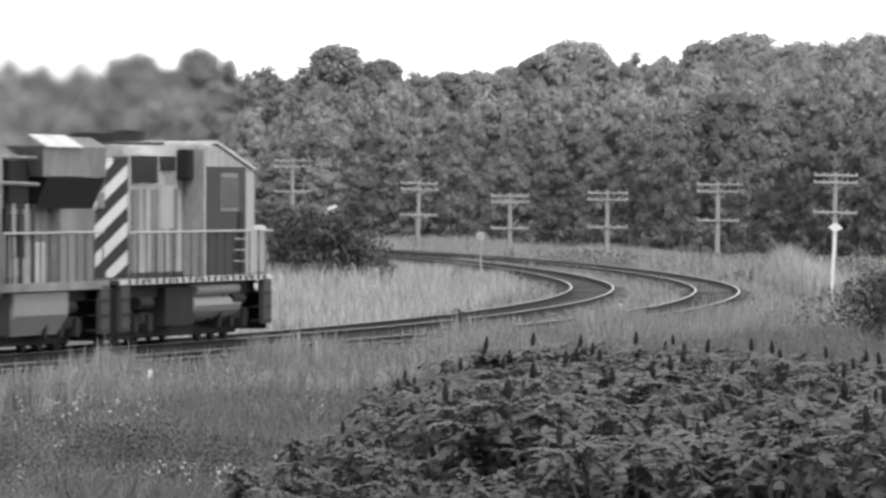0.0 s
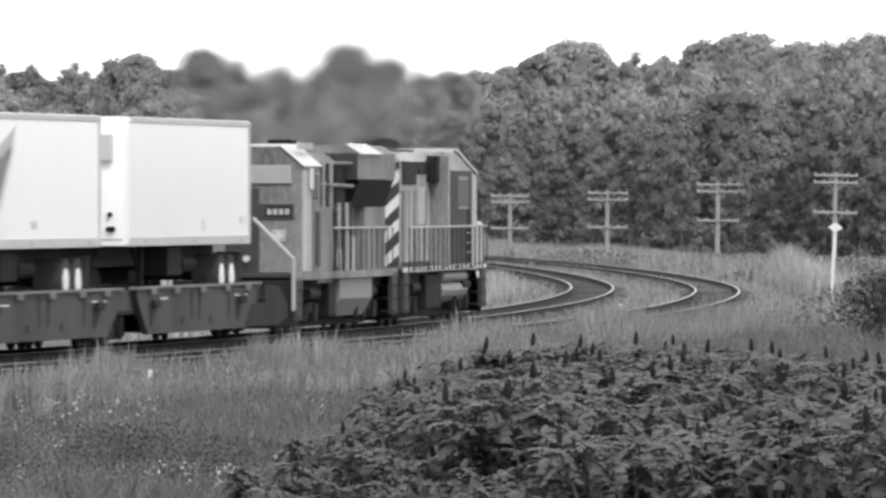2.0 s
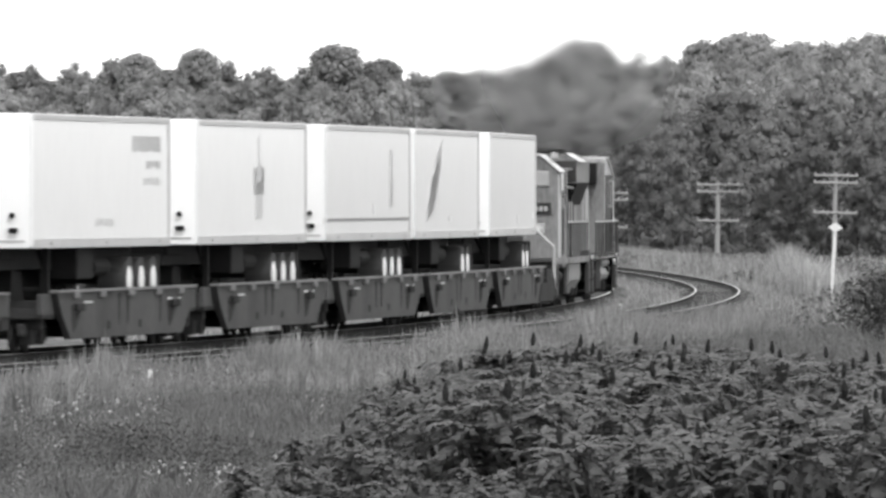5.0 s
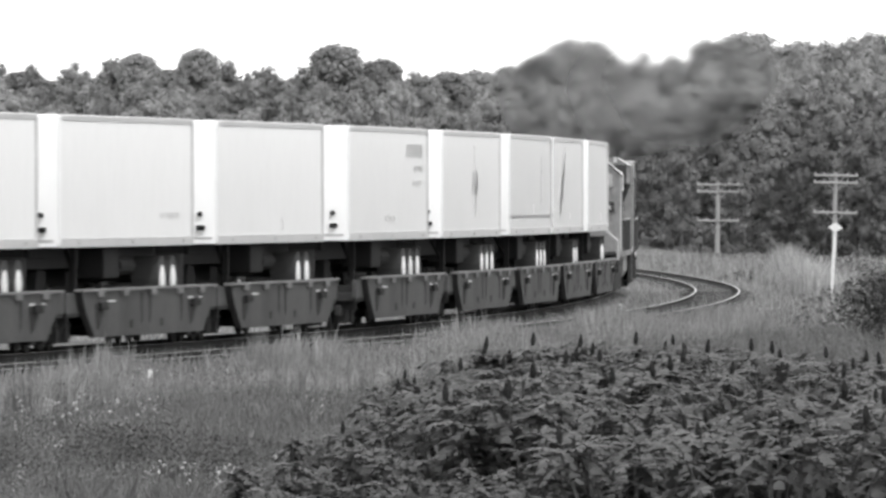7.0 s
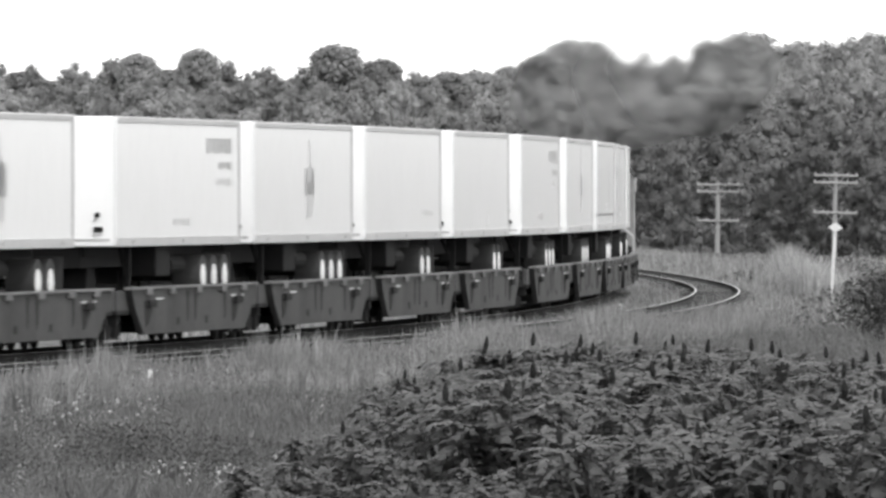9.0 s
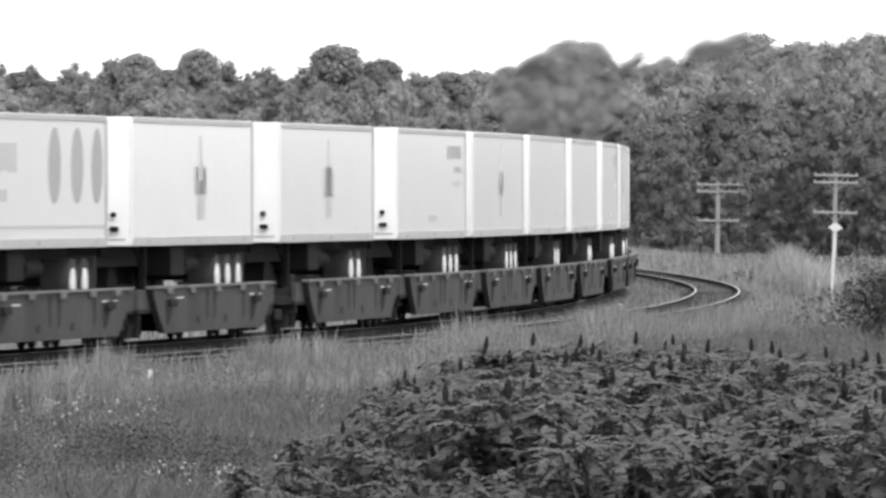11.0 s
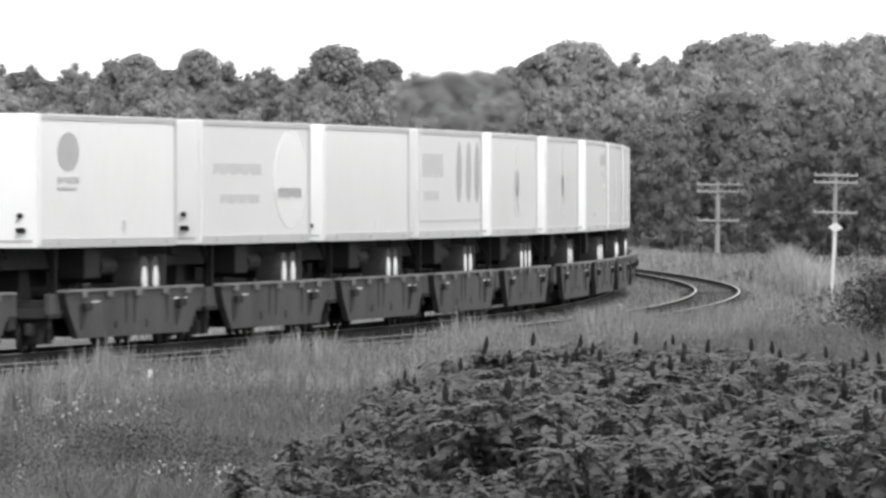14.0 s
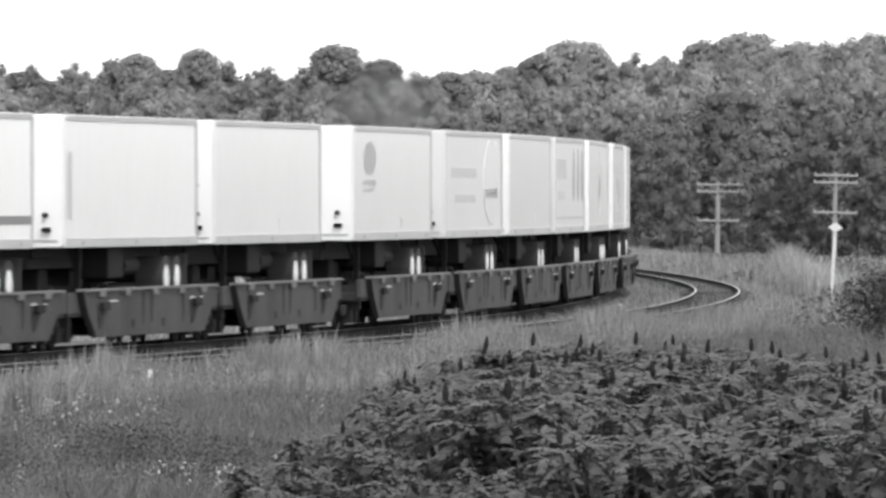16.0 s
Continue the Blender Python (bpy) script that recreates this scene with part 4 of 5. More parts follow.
TRAILERS = [
    ("plain white box trailer with a square grille on its nose", TWO, PLAIN + [("f", 6.6, 7.2, 2.65, 2.8)]),
    ("white box trailer with a slanting feather-shaped grey mark", TWO, [("gslant", -5.0, -2.6, 2.6, 3.5), ("gslant", -4.4, -1.6, 3.0, 4.2), ("gslant", -3.2, -1.0, 3.7, 4.7), ("fslant", -4.8, -1.0, 2.7, 4.4), ("f", 0.5, 1.2, 2.6, 2.75)]),
    ("white box trailer with small upright print and a low dark stripe", THREE, [("d", -7.9, 7.9, 2.66, 2.73), ("g", 4.0, 4.6, 3.0, 3.9), ("g", 4.1, 4.5, 4.0, 4.4), ("f", 0.8, 1.2, 2.8, 3.05)]),
    ("white box trailer with a bottle-shaped print and grey block", THREE, BOTTLE),
    ("white box trailer with three lines of grey bars", THREE, BARS),
    ("plain white box trailer on the train", TWO, PLAIN),
    ("plain white box trailer with a small grey plate", TWO, [("f", 4.0, 6.4, 2.78, 2.9)]),
    ("white box trailer with a bottle-shaped print and grey block", THREE, BOTTLE),
    ("white box trailer with three lines of grey bars", THREE, BARS),
    ("white box trailer with a faint bottle-shaped print", TWO, PALE_BOTTLE),
    ("white box trailer with a bottle-shaped print and grey block", THREE, BOTTLE),
    ("off-white box trailer with grey bars and three tall ovals", TWO, [("f", -6.6, -1.6, 3.75, 4.35), ("f", -6.2, -2.6, 3.15, 3.4), ("goval", 1.6, 2.9, 3.1, 4.7), ("goval", 4.0, 5.3, 3.1, 4.7), ("goval", 6.2, 7.4, 3.1, 4.7), ("f", -7.7, 7.7, 2.6, 2.66)]),
    ("plain white box trailer on the train", TWO, PLAIN),
    ("white box trailer with a large pale egg-shaped print", TWO, [("woval", 2.6, 7.5, 2.5, 4.78), ("f", 3.2, 6.6, 3.2, 3.45), ("f", -6.0, 0.8, 3.75, 4.0), ("f", -5.0, 0.5, 3.1, 3.3)]),
    ("white box trailer with a round grey emblem", TWO, [("goval", -5.7, -3.3, 3.78, 4.6), ("g", -5.7, -3.2, 3.52, 3.66), ("g", -5.7, -3.6, 3.38, 3.45), PLAIN[0]]),
    ("plain white box trailer with a dark diamond on its nose", TWO, PLAIN),
    ("plain white box trailer on the train", TWO, [("f", -7.4, -6.8, 2.8, 4.2)]),
    ("white box trailer with a broad low dark stripe", TWO, [("d", -7.9, 7.9, 2.68, 2.86)]),
]


def handrail(parent, x0, x1, y, z0, z1, n):
    part("handrail", rod((x0, y, z1), (x1, y, z1), 0.026, seg=6), PALERAIL, parent, "pale handrail")
    for i in range(n + 1):
        x = x0 + (x1 - x0) * i / n
        part("stanchion", rod((x, y, z0), (x, y, z1), 0.016, seg=6), REDDARK, parent)


def stairwell(parent, x0, x1):
    for s in (-1, 1):
        st = part("step_well", box(x0, x1, s * 1.47 - 0.06, s * 1.47 + 0.06, 0.35, 1.4, 0.02), REDDARK, parent)
        for z in (0.4, 0.72, 1.04):
            part("tread", box(x0 + 0.05, x1 - 0.05, min(s * 1.2, s * 1.56), max(s * 1.2, s * 1.56), z, z + 0.04), RUST, st)


TANKS = {
    "round": [(1.42 * math.copysign(abs(math.cos(a)) ** 0.8, math.cos(a)), 0.84 + 0.46 * math.sin(a)) for a in [math.tau * i / 20 for i in range(20)]],
    "flat": [(-1.45, 0.80), (-1.45, 1.28), (1.45, 1.28), (1.45, 0.80), (1.2, 0.38), (-1.2, 0.38)],
}


def running_gear(t, half, tank0, tank1, shape):
    part("underframe", box(-half + 0.2, half - 0.2, -1.2, 1.2, 1.05, 1.36, 0.03), UNDER, t)
    for s in (-1, 1):
        truck(t, s * (half - 3.6), (-1.75, 0.0, 1.75), 0.5, 1.08)
    part("fuel_tank", section(TANKS[shape], tank0, tank1, 0.02), TANK, t, "pale fuel tank slung under the frame")
    part("air_reservoir", rod((tank0 + 0.2, -1.3, 1.18), (tank1 - 0.2, -1.3, 1.18), 0.13, seg=12), TANK, t)
    part("brake_rigging", box(-half + 1.0, half - 1.0, -0.85, 0.85, 0.16, 0.5, 0.03), UNDER, t)
    for s in (-1, 1):
        part("equipment_locker", box(-half + 6.3, tank0 - 0.06, min(s * 1.38, s * 0.9), max(s * 1.38, s * 0.9), 0.4, 1.26, 0.04), UNDER, t)
        part("brake_cylinder", rod((-half + 3.0, s * 1.3, 0.95), (-half + 4.6, s * 1.3, 0.95), 0.14, seg=10), UNDER, t)
        part("brake_cylinder", rod((half - 4.6, s * 1.3, 0.95), (half - 3.0, s * 1.3, 0.95), 0.14, seg=10), UNDER, t)
        part("sand_pipe", rod((half - 5.9, s * 1.3, 0.3), (half - 5.3, s * 1.3, 1.2), 0.05, seg=6), UNDER, t)
        x = s * (half + 0.25)
        part("coupler", box(min(x, x - s * 0.9), max(x, x - s * 0.9), -0.16, 0.16, 0.72, 1.0, 0.03), RUST, t)
        part("pilot", box(min(s * half, s * (half - 0.12)), max(s * half, s * (half - 0.12)), -1.4, 1.4, 0.22, 1.3, 0.03), UNDER, t)


def lead_locomotive():
    t = thing("locomotive", pose(0, 0, -400), "leading diesel locomotive with a faded long hood and striped hood end", "locomotive", "locomotives")
    half = 9.7
    running_gear(t, half, 0.2, 6.2, "round")
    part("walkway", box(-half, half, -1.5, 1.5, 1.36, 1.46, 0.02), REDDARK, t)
    for s in (-1, 1):
        edge = part("walkway_edge", box(-half, half, min(s * 1.5, s * 1.53), max(s * 1.5, s * 1.53), 1.36, 1.48, 0.005), STRIPE, t, "white striped walkway edge")
        for i in range(22):
            x = -half + 0.9 + i * 0.82
            part("edge_stripe", box(x, x + 0.4, min(s * 1.53, s * 1.535), max(s * 1.53, s * 1.535), 1.37, 1.47), REDDARK, edge)
    hood = part("long_hood", section([(-0.98, 1.46), (0.98, 1.46), (0.98, 4.15), (0.75, 4.38), (-0.75, 4.38), (-0.98, 4.15)], -5.7, 0.92, 0.02), REDPALE, t, "faded hood with many doors")
    for i in range(8):
        x = -5.4 + i * 0.78
        part("hood_door", box(x, x + 0.7, -1.005, -0.98, 1.55, 3.4, 0.012), REDPALE if i % 3 else RED, hood)
    for i in range(8):
        x = -5.44 + i * 0.78
        part("door_gap", box(x, x + 0.045, -0.995, -0.979, 1.55, 3.42), BLACK, hood)
    for x in (-4.2, -2.9, -0.2):
        part("grime_streak", prism([(x, 3.4), (x + 0.5, 3.4), (x + 0.36, 2.0), (x + 0.2, 1.7)], -1.009, -1.006), RED, hood)
    part("kick_plate", box(-5.6, 0.85, -1.02, -0.98, 1.47, 1.6, 0.005), REDDARK, hood)
    for x0, x1 in ((-5.4, -2.4), (-1.9, -0.2)):
        part("radiator_screen", box(x0, x1, -1.03, -0.975, 3.56 + (0.27 if x0 > -3 else 0), 4.14, 0.015), BLACK, hood, "black radiator screen")
    part("roof_walk", box(-5.5, 0.8, -0.6, 0.6, 4.38, 4.46, 0.02), REDDARK, hood)
    for x in (-4.7, -3.3, -1.9):
        part("roof_fan", rod((x, 0, 4.48), (x, 0, 4.64), 0.55, 0.5, 18), BLACK, hood)
    part("exhaust_pipe", box(-0.9, 0.3, -0.25, 0.25, 4.48, 4.72, 0.03), BLACK, hood)
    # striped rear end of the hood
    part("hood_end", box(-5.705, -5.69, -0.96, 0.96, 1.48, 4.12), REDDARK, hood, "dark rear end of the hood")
    for i in range(7):
        lo = -0.1 + i * 0.62
        rim = []
        for k in range(13):
            y = 0.95 - 1.9 * k / 12
            z = lo + (0.95 - y) * 1.0
            rim.append((y, min(max(z, 1.5), 4.1), min(max(z + 0.3, 1.5), 4.1)))
        rim = [q for q in rim if q[2] - q[1] > 0.01]
        bm = bmesh.new()
        for (ya, la, ha), (yb, lb, hb) in zip(rim, rim[1:]):
            hexa(bm, [(-5.71, ya, la), (-5.71, yb, lb), (-5.7, yb, lb), (-5.7, ya, la)], [(-5.71, ya, ha), (-5.71, yb, hb), (-5.7, yb, hb), (-5.7, ya, ha)])
        part("end_stripe", bm, STRIPE, hood, "white diagonal stripe")
    part("number_plate", box(-5.735, -5.712, -0.45, 0.45, 3.0, 3.35, 0.005), RED, hood)
    cu = bpy.data.curves.new("numeral", "FONT")
    cu.body, cu.size, cu.extrude = "5", 0.46, 0.004
    cu.materials.append(STRIPE)
    num = new("numeral", cu)
    num.parent = hood
    num.matrix_basis = Matrix(((0, 0, -1, -5.742), (-1, 0, 0, -0.08), (0, 1, 0, 3.02), (0, 0, 0, 1)))
    part("end_lamp", rod((-5.8, 0, 4.0), (-5.7, 0, 4.0), 0.16, seg=14), BLACK, hood)
    # cab and nose
    cab = part("cab", prism([(0.9, 1.46), (7.3, 1.46), (7.3, 3.82), (6.6, 3.93), (2.4, 4.42), (0.9, 4.42)], -1.5, 1.5, 0.05), REDPALE, t)
    part("cab_roof", prism([(2.0, 4.49), (2.5, 4.49), (7.5, 3.9), (7.5, 3.83), (2.4, 4.425), (2.0, 4.425)], -1.54, 1.54, 0.01), ROOFGREY, cab, "pale cab roof")
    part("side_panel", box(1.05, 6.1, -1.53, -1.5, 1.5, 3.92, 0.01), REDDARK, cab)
    part("side_window", box(2.9, 4.9, -1.556, -1.542, 3.0, 3.7, 0.006), PANE, cab)
    part("blower_box", box(0.2, 0.88, -1.25, -0.98, 3.62, 4.3, 0.03), BLACK, hood)
    part("cab_rear_wall", box(0.876, 0.899, -1.48, -0.99, 1.5, 4.3), RED, hood)
    part("front_pillar", box(6.15, 7.28, -1.53, -1.5, 1.5, 3.8, 0.01), PALERAIL, cab, "pale front corner of the cab")
    part("cab_door", box(5.0, 5.7, -1.55, -1.53, 1.55, 2.9, 0.01), BLACK, cab)
    for z in (1.8, 2.05, 2.3):
        part("grab_iron", rod((4.3, -1.58, z), (5.7, -1.58, z), 0.016, seg=6), PALERAIL, cab)
    part("nose", box(7.3, 9.3, -1.49, 1.49, 1.46, 2.6, 0.1), PALERAIL, t, "pale short nose")
    part("hood_patch", box(-1.9, -0.3, -1.0115, -1.006, 2.55, 3.5), PALERAIL, hood, "paler repainted patch")
    part("cab_window_frame", box(2.8, 5.0, -1.546, -1.53, 2.92, 3.78, 0.005), RED, cab)
    for i in range(5):
        part("door_louvre", box(4.35, 5.65, -1.575, -1.551, 1.62 + i * 0.13, 1.68 + i * 0.13), BLACK, cab)
    part("headlamp", rod((9.1, 0, 2.1), (9.2, 0, 2.1), 0.15, seg=14), STRIPE, t)
    handrail(t, -half + 0.6, 6.2, -1.6, 1.4, 2.48, 14)
    handrail(t, -half + 0.6, 6.2, 1.6, 1.4, 2.48, 8)
    handrail(t, 7.6, 9.5, -1.57, 1.46, 2.48, 2)
    stairwell(t, -half + 0.1, -half + 1.1)
    stairwell(t, half - 1.1, half - 0.1)
    part("ditch_lamp", rod((half - 2.2, -1.56, 1.2), (half - 2.2, -1.5, 1.2), 0.09, seg=12), STRIPE, t)
    return t


def trailing_locomotive():
    t = thing("locomotive", pose(0, 0, -400), "trailing diesel locomotive, cab towards the rear, wide radiator wings", "locomotive", "locomotives")
    half = 8.65
    running_gear(t, half, -1.0, 4.6, "flat")
    part("walkway", box(-half, half, -1.5, 1.5, 1.36, 1.46, 0.02), REDDARK, t)
    for s in (-1, 1):
        part("walkway_edge", box(-half, half, min(s * 1.5, s * 1.53), max(s * 1.5, s * 1.53), 1.30, 1.48, 0.005), RED, t)
    cab = part("cab", section([(-1.5, 1.46), (1.5, 1.46), (1.5, 3.98), (0.98, 4.42), (-0.98, 4.42), (-1.5, 3.98)], -7.7, -4.6, 0.03), RED, t)
    part("roof_slope", section([(-1.52, 3.99), (-1.0, 4.44), (-0.95, 4.47), (-1.56, 3.96)], -7.75, -4.6), ROOFGREY, cab, "pale sloping roof edge")
    part("end_door", box(-7.712, -7.69, -0.5, 0.3, 1.5, 3.45), REDDARK, cab, "dark door in the cab end")
    # paler panel: the light on the cab side is put into its colour
    part("cab_side", box(-7.6, -6.15, -1.522, -1.5, 1.5, 3.9, 0.005), REDPALE, cab, "side wall of the cab in a paler, lit tone")
    part("door_seam", box(-6.12, -6.06, -1.53, -1.5, 1.5, 3.9), BLACK, cab)
    part("number_frame", box(-7.735, -7.71, -1.32, 0.3, 2.72, 3.08, 0.01), REDDARK, cab)
    for y in (-1.3, 1.3):
        part("roof_vane", box(-6.9, -4.7, y - 0.04, y + 0.04, 4.36, 4.52, 0.01), PALERAIL, cab)
    part("windscreen", box(-7.75, -7.69, -1.25, 1.25, 3.55, 3.98, 0.02), SHINE, cab, "windscreen with a sky reflection put into its pale colour")
    part("number_board", box(-7.74, -7.69, -1.25, -0.65, 2.78, 3.02, 0.01), BLACK, cab)
    for i in range(4):
        part("number_bar", box(-7.75, -7.74, -1.21 + i * 0.14, -1.11 + i * 0.14, 2.83, 2.97), GREYPANEL, cab)
    part("emblem_plate", box(-7.73, -7.69, -1.12, -0.8, 2.2, 2.48, 0.01), GREYPANEL, cab)
    part("emblem_bar", box(-7.74, -7.73, -1.07, -0.85, 2.31, 2.37), STRIPE, cab)
    part("emblem_bar", box(-7.742, -7.73, -0.99, -0.93, 2.24, 2.44), STRIPE, cab)
    part("lamp", rod((-7.8, -0.2, 1.8), (-7.7, -0.2, 1.8), 0.08, seg=14), STRIPE, cab)
    part("mirror_panel", box(-6.75, -6.25, -1.58, -1.54, 3.42, 3.92, 0.02), STRIPE, cab, "pale side window shade")
    part("side_window", box(-6.1, -5.2, -1.53, -1.5, 3.2, 3.8, 0.01), PANE, cab)
    part("side_door", box(-5.5, -4.9, -1.53, -1.5, 1.6, 2.9, 0.01), REDDARK, cab)
    # solid black block; the dark of an open recess is its colour
    part("machinery_recess", box(-4.58, 1.6, -1.22, 1.22, 3.0, 4.0, 0.02), BLACK, t)
    part("lower_locker", box(-4.6, -2.2, -1.45, 1.45, 1.2, 3.0, 0.03), RED, t)
    part("locker_door", box(-4.4, -2.5, -1.48, -1.45, 1.3, 2.3, 0.01), RED, t)
    hood = part("hood", section([(-0.95, 1.46), (0.95, 1.46), (0.95, 4.1), (0.7, 4.3), (-0.7, 4.3), (-0.95, 4.1)], -4.6, 8.0, 0.02), RED, t)
    for i in range(6):
        x = -4.2 + i * 0.6
        part("pipe", rod((x, -1.32, 3.02), (x, -1.32, 4.0), 0.05 + 0.03 * (i % 2), seg=8), BLACK if i % 2 else REDPALE, hood)
    # the last two doors are black: the hood end's shadow as colour
    for i in range(8):
        x = -1.9 + i * 1.2
        part("hood_door", box(x, x + 1.08, -0.98, -0.95, 1.6, 3.2, 0.012), REDPALE if i in (0, 2, 3) else (BLACK if i in (1, 6, 7) else RED), hood)
    part("radiator_compartment", box(4.8, 8.45, -1.25, 1.25, 1.46, 3.02, 0.02), RED, t, "grimy radiator compartment")
    part("radiator_wing", section([(-1.52, 3.66), (1.52, 3.66), (1.52, 4.3), (1.2, 4.5), (-1.2, 4.5), (-1.52, 4.3)], 1.7, 8.3, 0.02), RED, t, "wide overhanging radiator wing")
    part("wing_top", section([(-1.54, 4.31), (-1.22, 4.51), (-1.18, 4.54), (-1.58, 4.28)], 1.7, 5.6), ROOFGREY, t)
    # thin dark sheet that shades the wing's end face by colour
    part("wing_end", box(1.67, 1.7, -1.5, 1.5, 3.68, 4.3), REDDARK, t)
    # black body standing in for the shade beneath the wing
    part("wing_shadow_box", section([(-1.25, 3.0), (1.25, 3.0), (1.5, 3.65), (-1.5, 3.65)], 2.1, 8.2), BLACK, t)
    for i in range(9):
        x = -4.3 + i * 0.66
        part("frame_post", box(x, x + 0.09, -1.46, -1.4, 3.0 if i < 4 else 1.46, 4.05 if i < 4 else 3.1, 0.005), REDPALE if i % 2 else REDDARK, t)
    part("pipe_run", rod((-4.5, -1.4, 3.55), (1.6, -1.4, 3.5), 0.045, seg=8), RED, t)
    part("pipe_run", rod((-4.5, -1.36, 4.05), (1.6, -1.36, 4.05), 0.04, seg=8), RED, t)
    for x, z in ((-1.5, 2.1), (0.4, 2.5), (2.0, 1.9)):
        part("equipment_locker", box(x, x + 0.9, -1.3, -0.98, z - 0.5, z + 0.4, 0.03), REDDARK if z > 2.2 else REDPALE, t)
    part("roof_box", box(-4.2, -1.5, -0.7, 0.7, 4.3, 4.5, 0.04), ROOFGREY, t)
    part("exhaust_pipe", box(-1.0, -0.2, -0.3, 0.3, 4.3, 4.62, 0.03), BLACK, t)
    handrail(t, -2.2, 8.2, -1.47, 1.46, 2.5, 11)
    handrail(t, -2.2, 8.2, 1.47, 1.46, 2.5, 7)
    for s in (-1, 1):
        part("end_rail", rod((-half + 0.3, s * 0.45, 2.75), (-half - 0.05, s * 1.45, 1.8), 0.05, seg=8), PALERAIL, t, "pale sloping end handrail")
        part("end_post", rod((-half - 0.05, s * 1.45, 0.6), (-half - 0.05, s * 1.45, 1.8), 0.05, seg=8), PALERAIL, t)
    stairwell(t, -half, -half + 0.9)
    stairwell(t, half - 0.9, half)
    return t


SPEED = 20.8


def at_arc(s, wheelbase=0.0, z=0.0):
    """The pose of a vehicle whose middle is at arc s, on two pivots a wheelbase apart."""
    xa, ya, _ = line(s - wheelbase / 2)
    xb, yb, _ = line(s + wheelbase / 2)
    return pose((xa + xb) / 2, (ya + yb) / 2, z, 0, 0, math.degrees(math.atan2(yb - ya, xb - xa)))


def run(s0, base):
    """Rows for a vehicle whose middle is at arc s0 at the start."""
    return [(k * 0.5, at_arc(s0 + SPEED * k * 0.5, base)) for k in range(33)]


MOVES = []


# middles of the cars and of the trailers on them along the line at the start; the cars run in sets of five
CAR_AT = (-46.9, -64.35, -81.4, -99.3, -118.0, -139.0, -157.0, -175.0, -193.0, -211.1, -232.1, -250.4, -268.2, -286.0, -304.4, -325.5, -344.0, -362.0)
TRAILER_AT = (-46.7, -65.45, -81.95, -100.7, -119.7, -139.6, -158.35, -176.25, -193.75, -214.0, -233.5, -251.9, -269.4, -287.35, -306.1, -327.2, -345.05, -363.9)


def build_train():
    MOVES.append((lead_locomotive(), run(-5.2, 13.0)))
    MOVES.append((trailing_locomotive(), run(-24.75, 11.0)))
    car = flat_car_kind()
    for i in range(18):
        c = car if i == 17 else copy_thing(car, pose(0, 0, -400))
        if i == 0:
            h = PITCH / 2
            for e in (-1, 1):
                part("end_sill", prism([(h - 0.5, 1.24), (h + 1.4, 1.2), (h + 2.6, 0.8), (h + 2.6, 0.45), (h + 1.2, 0.30), (h - 3.1, 0.31), (h - 2.2, 0.81), (h - 0.5, 0.84)], e * 1.565, e * 1.60, 0.008), RUST, c)
            part("end_platform", box(h - 0.1, h + 2.5, -1.38, 1.38, 0.75, 0.95, 0.02), RUST, c)
            part("drawbar", box(h + 2.4, h + 3.0, -0.15, 0.15, 0.75, 0.98, 0.02), RUST, c)
        if i in (5, 10, 15):
            part("drawbar", box(PITCH / 2 - 0.1, PITCH / 2 + 2.9, -0.2, 0.2, 0.7, 0.98, 0.03), RUST, c)
            part("end_stand", box(PITCH / 2 + 0.1, PITCH / 2 + 0.9, -1.2, 1.2, 0.5, 1.15, 0.05), RUST, c)
        MOVES.append((c, run(CAR_AT[i], 14.5)))
        label, axles, marks = TRAILERS[i]
        t = trailer(label, axles, marks, 2.79, CREAM if i in (11, 13) else None)
        a = LONG / 2
        if i == 0:
            part("cooling_grille", box(-a - 0.12, -a, -1.0, -0.2, 4.0, 4.6, 0.03), TRIM, t, "square grey grille")
        if i in (12, 15):
            d = bmesh.new()
            hexa(d, [(-a - 0.02, -1.0, 3.5), (-a - 0.02, -0.65, 3.15), (-a, -0.65, 3.15), (-a, -1.0, 3.5)], [(-a - 0.02, -0.65, 3.85), (-a - 0.02, -0.3, 3.5), (-a, -0.3, 3.5), (-a, -0.65, 3.85)])
            part("hazard_diamond", d, GREYPANEL, t)
        MOVES.append((t, run(TRAILER_AT[i], 13.0)))


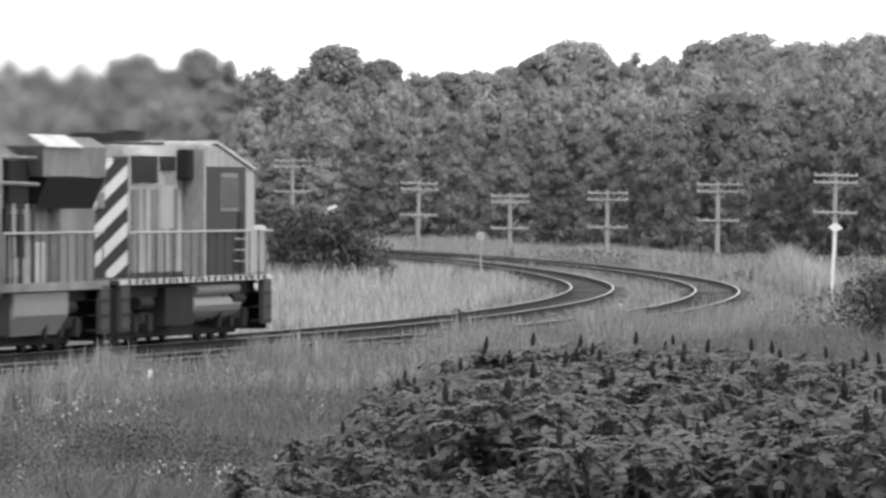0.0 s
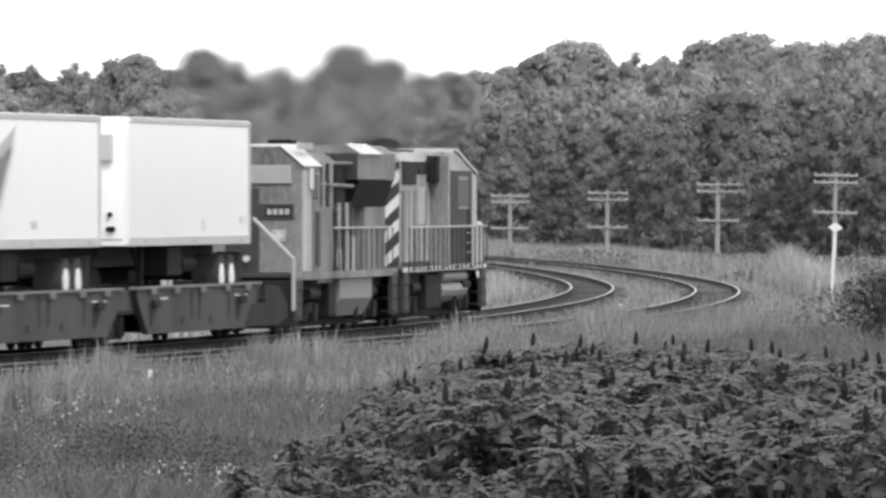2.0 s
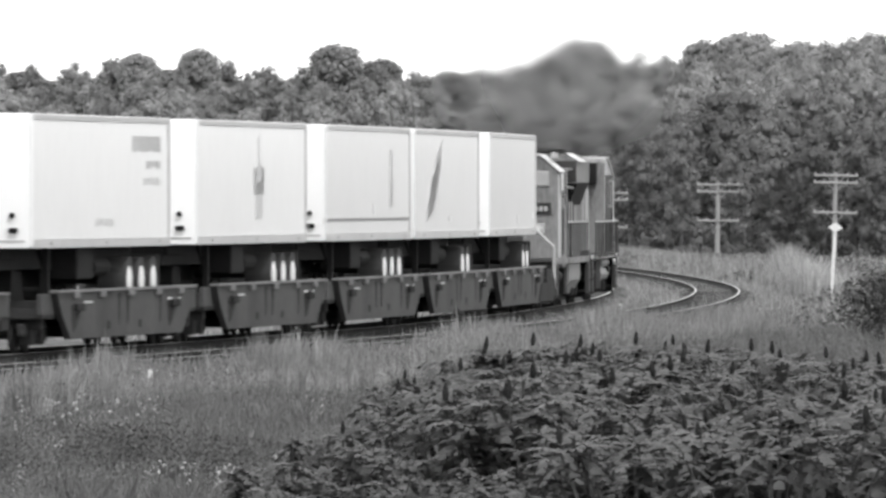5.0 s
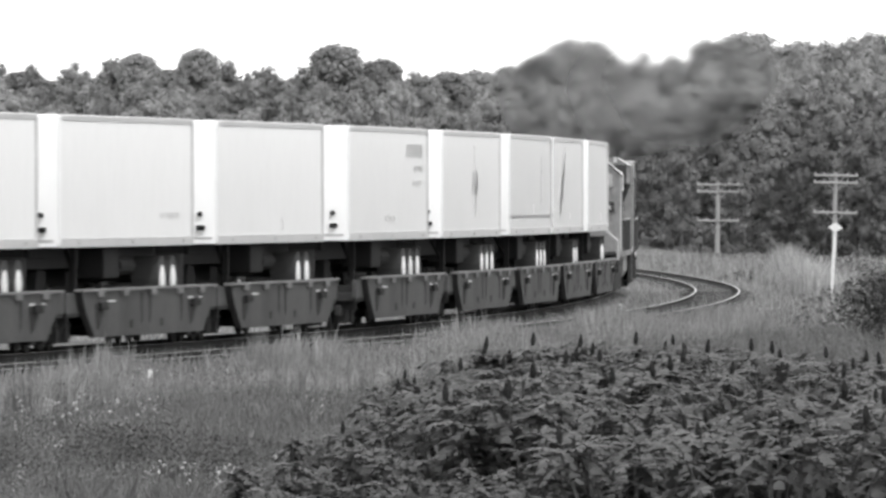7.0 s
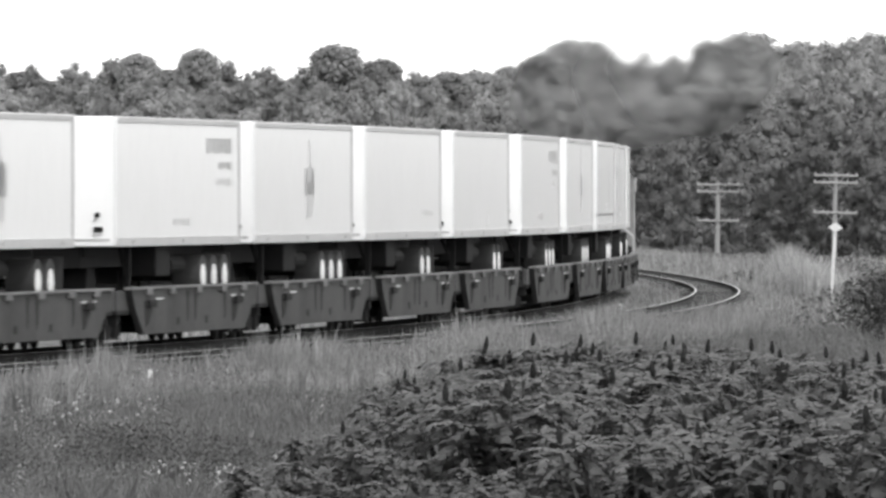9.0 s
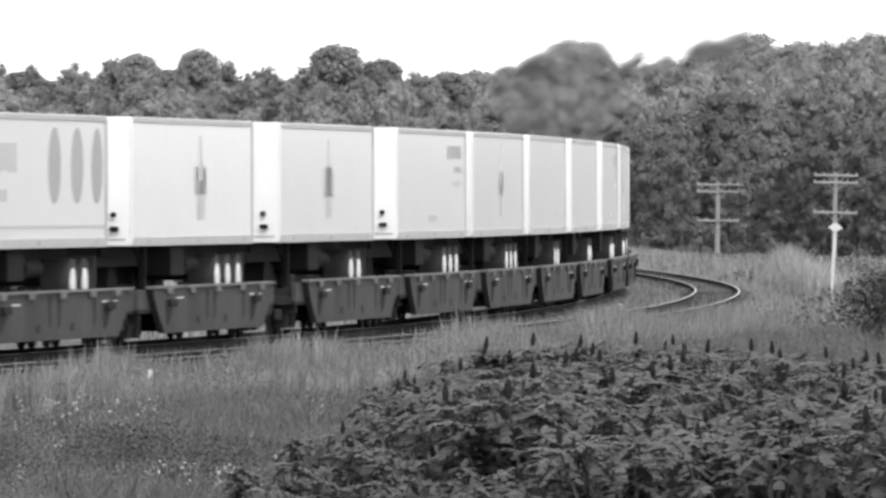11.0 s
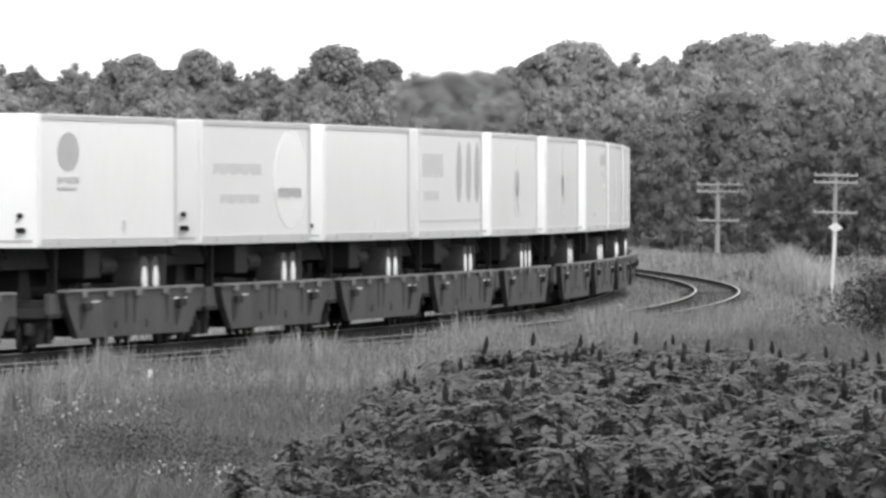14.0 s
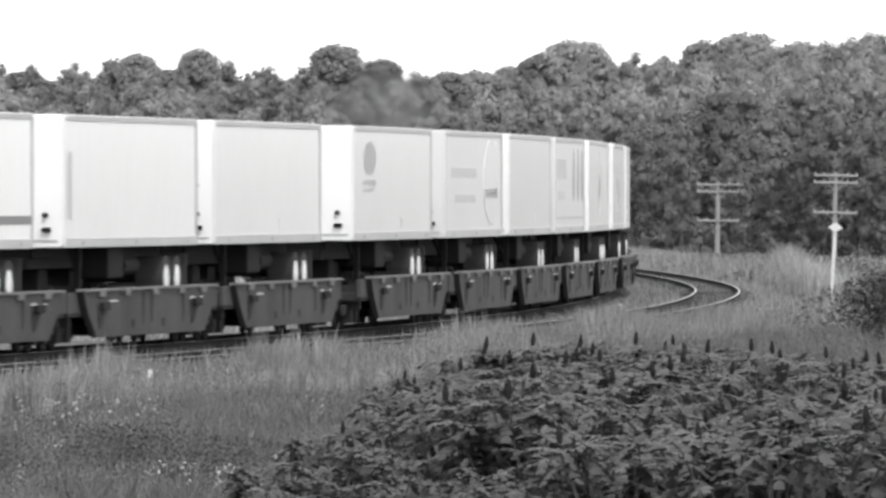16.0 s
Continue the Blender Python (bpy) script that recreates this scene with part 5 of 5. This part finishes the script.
def build_haze():
    """Hot exhaust over the engines: five rigid drifts with soft rims, each a lumpy upright sheet; the last two are left hanging and rise."""
    for i, (lag, wide, high) in enumerate(((-2.0, 3.4, 2.5), (6.0, 3.8, 2.7), (17.0, 4.0, 2.7), (12.0, 4.0, 2.9), (20.0, 3.8, 2.7))):
        ring, seg = 7, 28
        v, uv = [(0.0, 0.0, 0.0)], [(0.0, 0.0)]
        for k in range(1, ring + 1):
            for j in range(seg):
                a, q = math.tau * j / seg, k / ring
                lump = 1 + 0.3 * noise.noise(Vector((math.cos(a) * 1.3, math.sin(a) * 1.3, i * 2.7)))
                v.append((math.cos(a) * q * wide * lump, -0.02 * q, math.sin(a) * q * high * lump))
                uv.append((math.cos(a) * q * 0.7, math.sin(a) * q * 0.7))
        faces = [(0, 1 + j, 1 + (j + 1) % seg) for j in range(seg)]
        for k in range(ring - 1):
            for j in range(seg):
                p, q = 1 + k * seg + j, 1 + k * seg + (j + 1) % seg
                faces += [(p, p + seg, q + seg), (p, q + seg, q)]
        p = fast("exhaust_haze", np.array(v), np.array(faces), HAZE)
        layer = p.data.uv_layers.new(name="soft")
        layer.data.foreach_set("uv", np.array([uv[n] for f in faces for n in f], np.float32).ravel())
        tagged(p, "shimmering hot exhaust haze drifting above the train", "smoke", "exhaust haze")
        rows = []
        for k in range(33):
            t = k * 0.5
            go, side, rise = t, -0.85 * max(0.0, t - 11.5), 0.16 * min(t, 12.0)
            if i > 2:
                go = min(t, 5.5) + 1.2 * (1 - math.exp(-max(0.0, t - 5.5) / 1.2))
                side = (1.5 * (i - 2) + 0.8) * float(step(t, 3.5, 7.0))
                rise += 1.1 * max(0.0, t - 9.0)
            x, y, _ = line(-5 + SPEED * go - lag)
            rows.append((t, pose(float(x) + side, float(y), 5.6 + rise, 0, 0, 4 * i)))
        MOVES.append((p, rows))


build_ground()
build_tracks()
build_wood()
build_poles()
build_signs()
shrub(-4.1, 452, 3.2, 2.7, "large dark leafy bush inside the bend", 130, 0.16, 46)
shrub(-5.3, 458, 3.2, 2.95, "large dark leafy bush inside the bend", 130, 0.16, 46)
shrub(-6.2, 470, 3.4, 3.2, "large dark leafy bush inside the bend", 120, 0.16, 46)
shrub(-2.25, 446, 1.0, 1.9, "upright dark shrub inside the bend", 200, 0.11, 22)
shrub(0.55, 455, 0.8, 1.3, "small dark shrub in the pale grass", 260, 0.09, 12)
shrub(11.35, 300, 2.5, 1.95, "dark leafy bush on the grass bank", 300, 0.085, 44)
shrub(0.5, 292, 0.9, 1.25, "small dark weed clump by the track", 420, 0.07, 16)
shrub(0.1, 289, 0.7, 1.0, "small dark weed clump by the track", 420, 0.07, 14)
build_sumac()
build_meadow()
build_train()
build_haze()


def motions():
    for ob, rows in MOVES:
        walk(ob, rows)


motions()
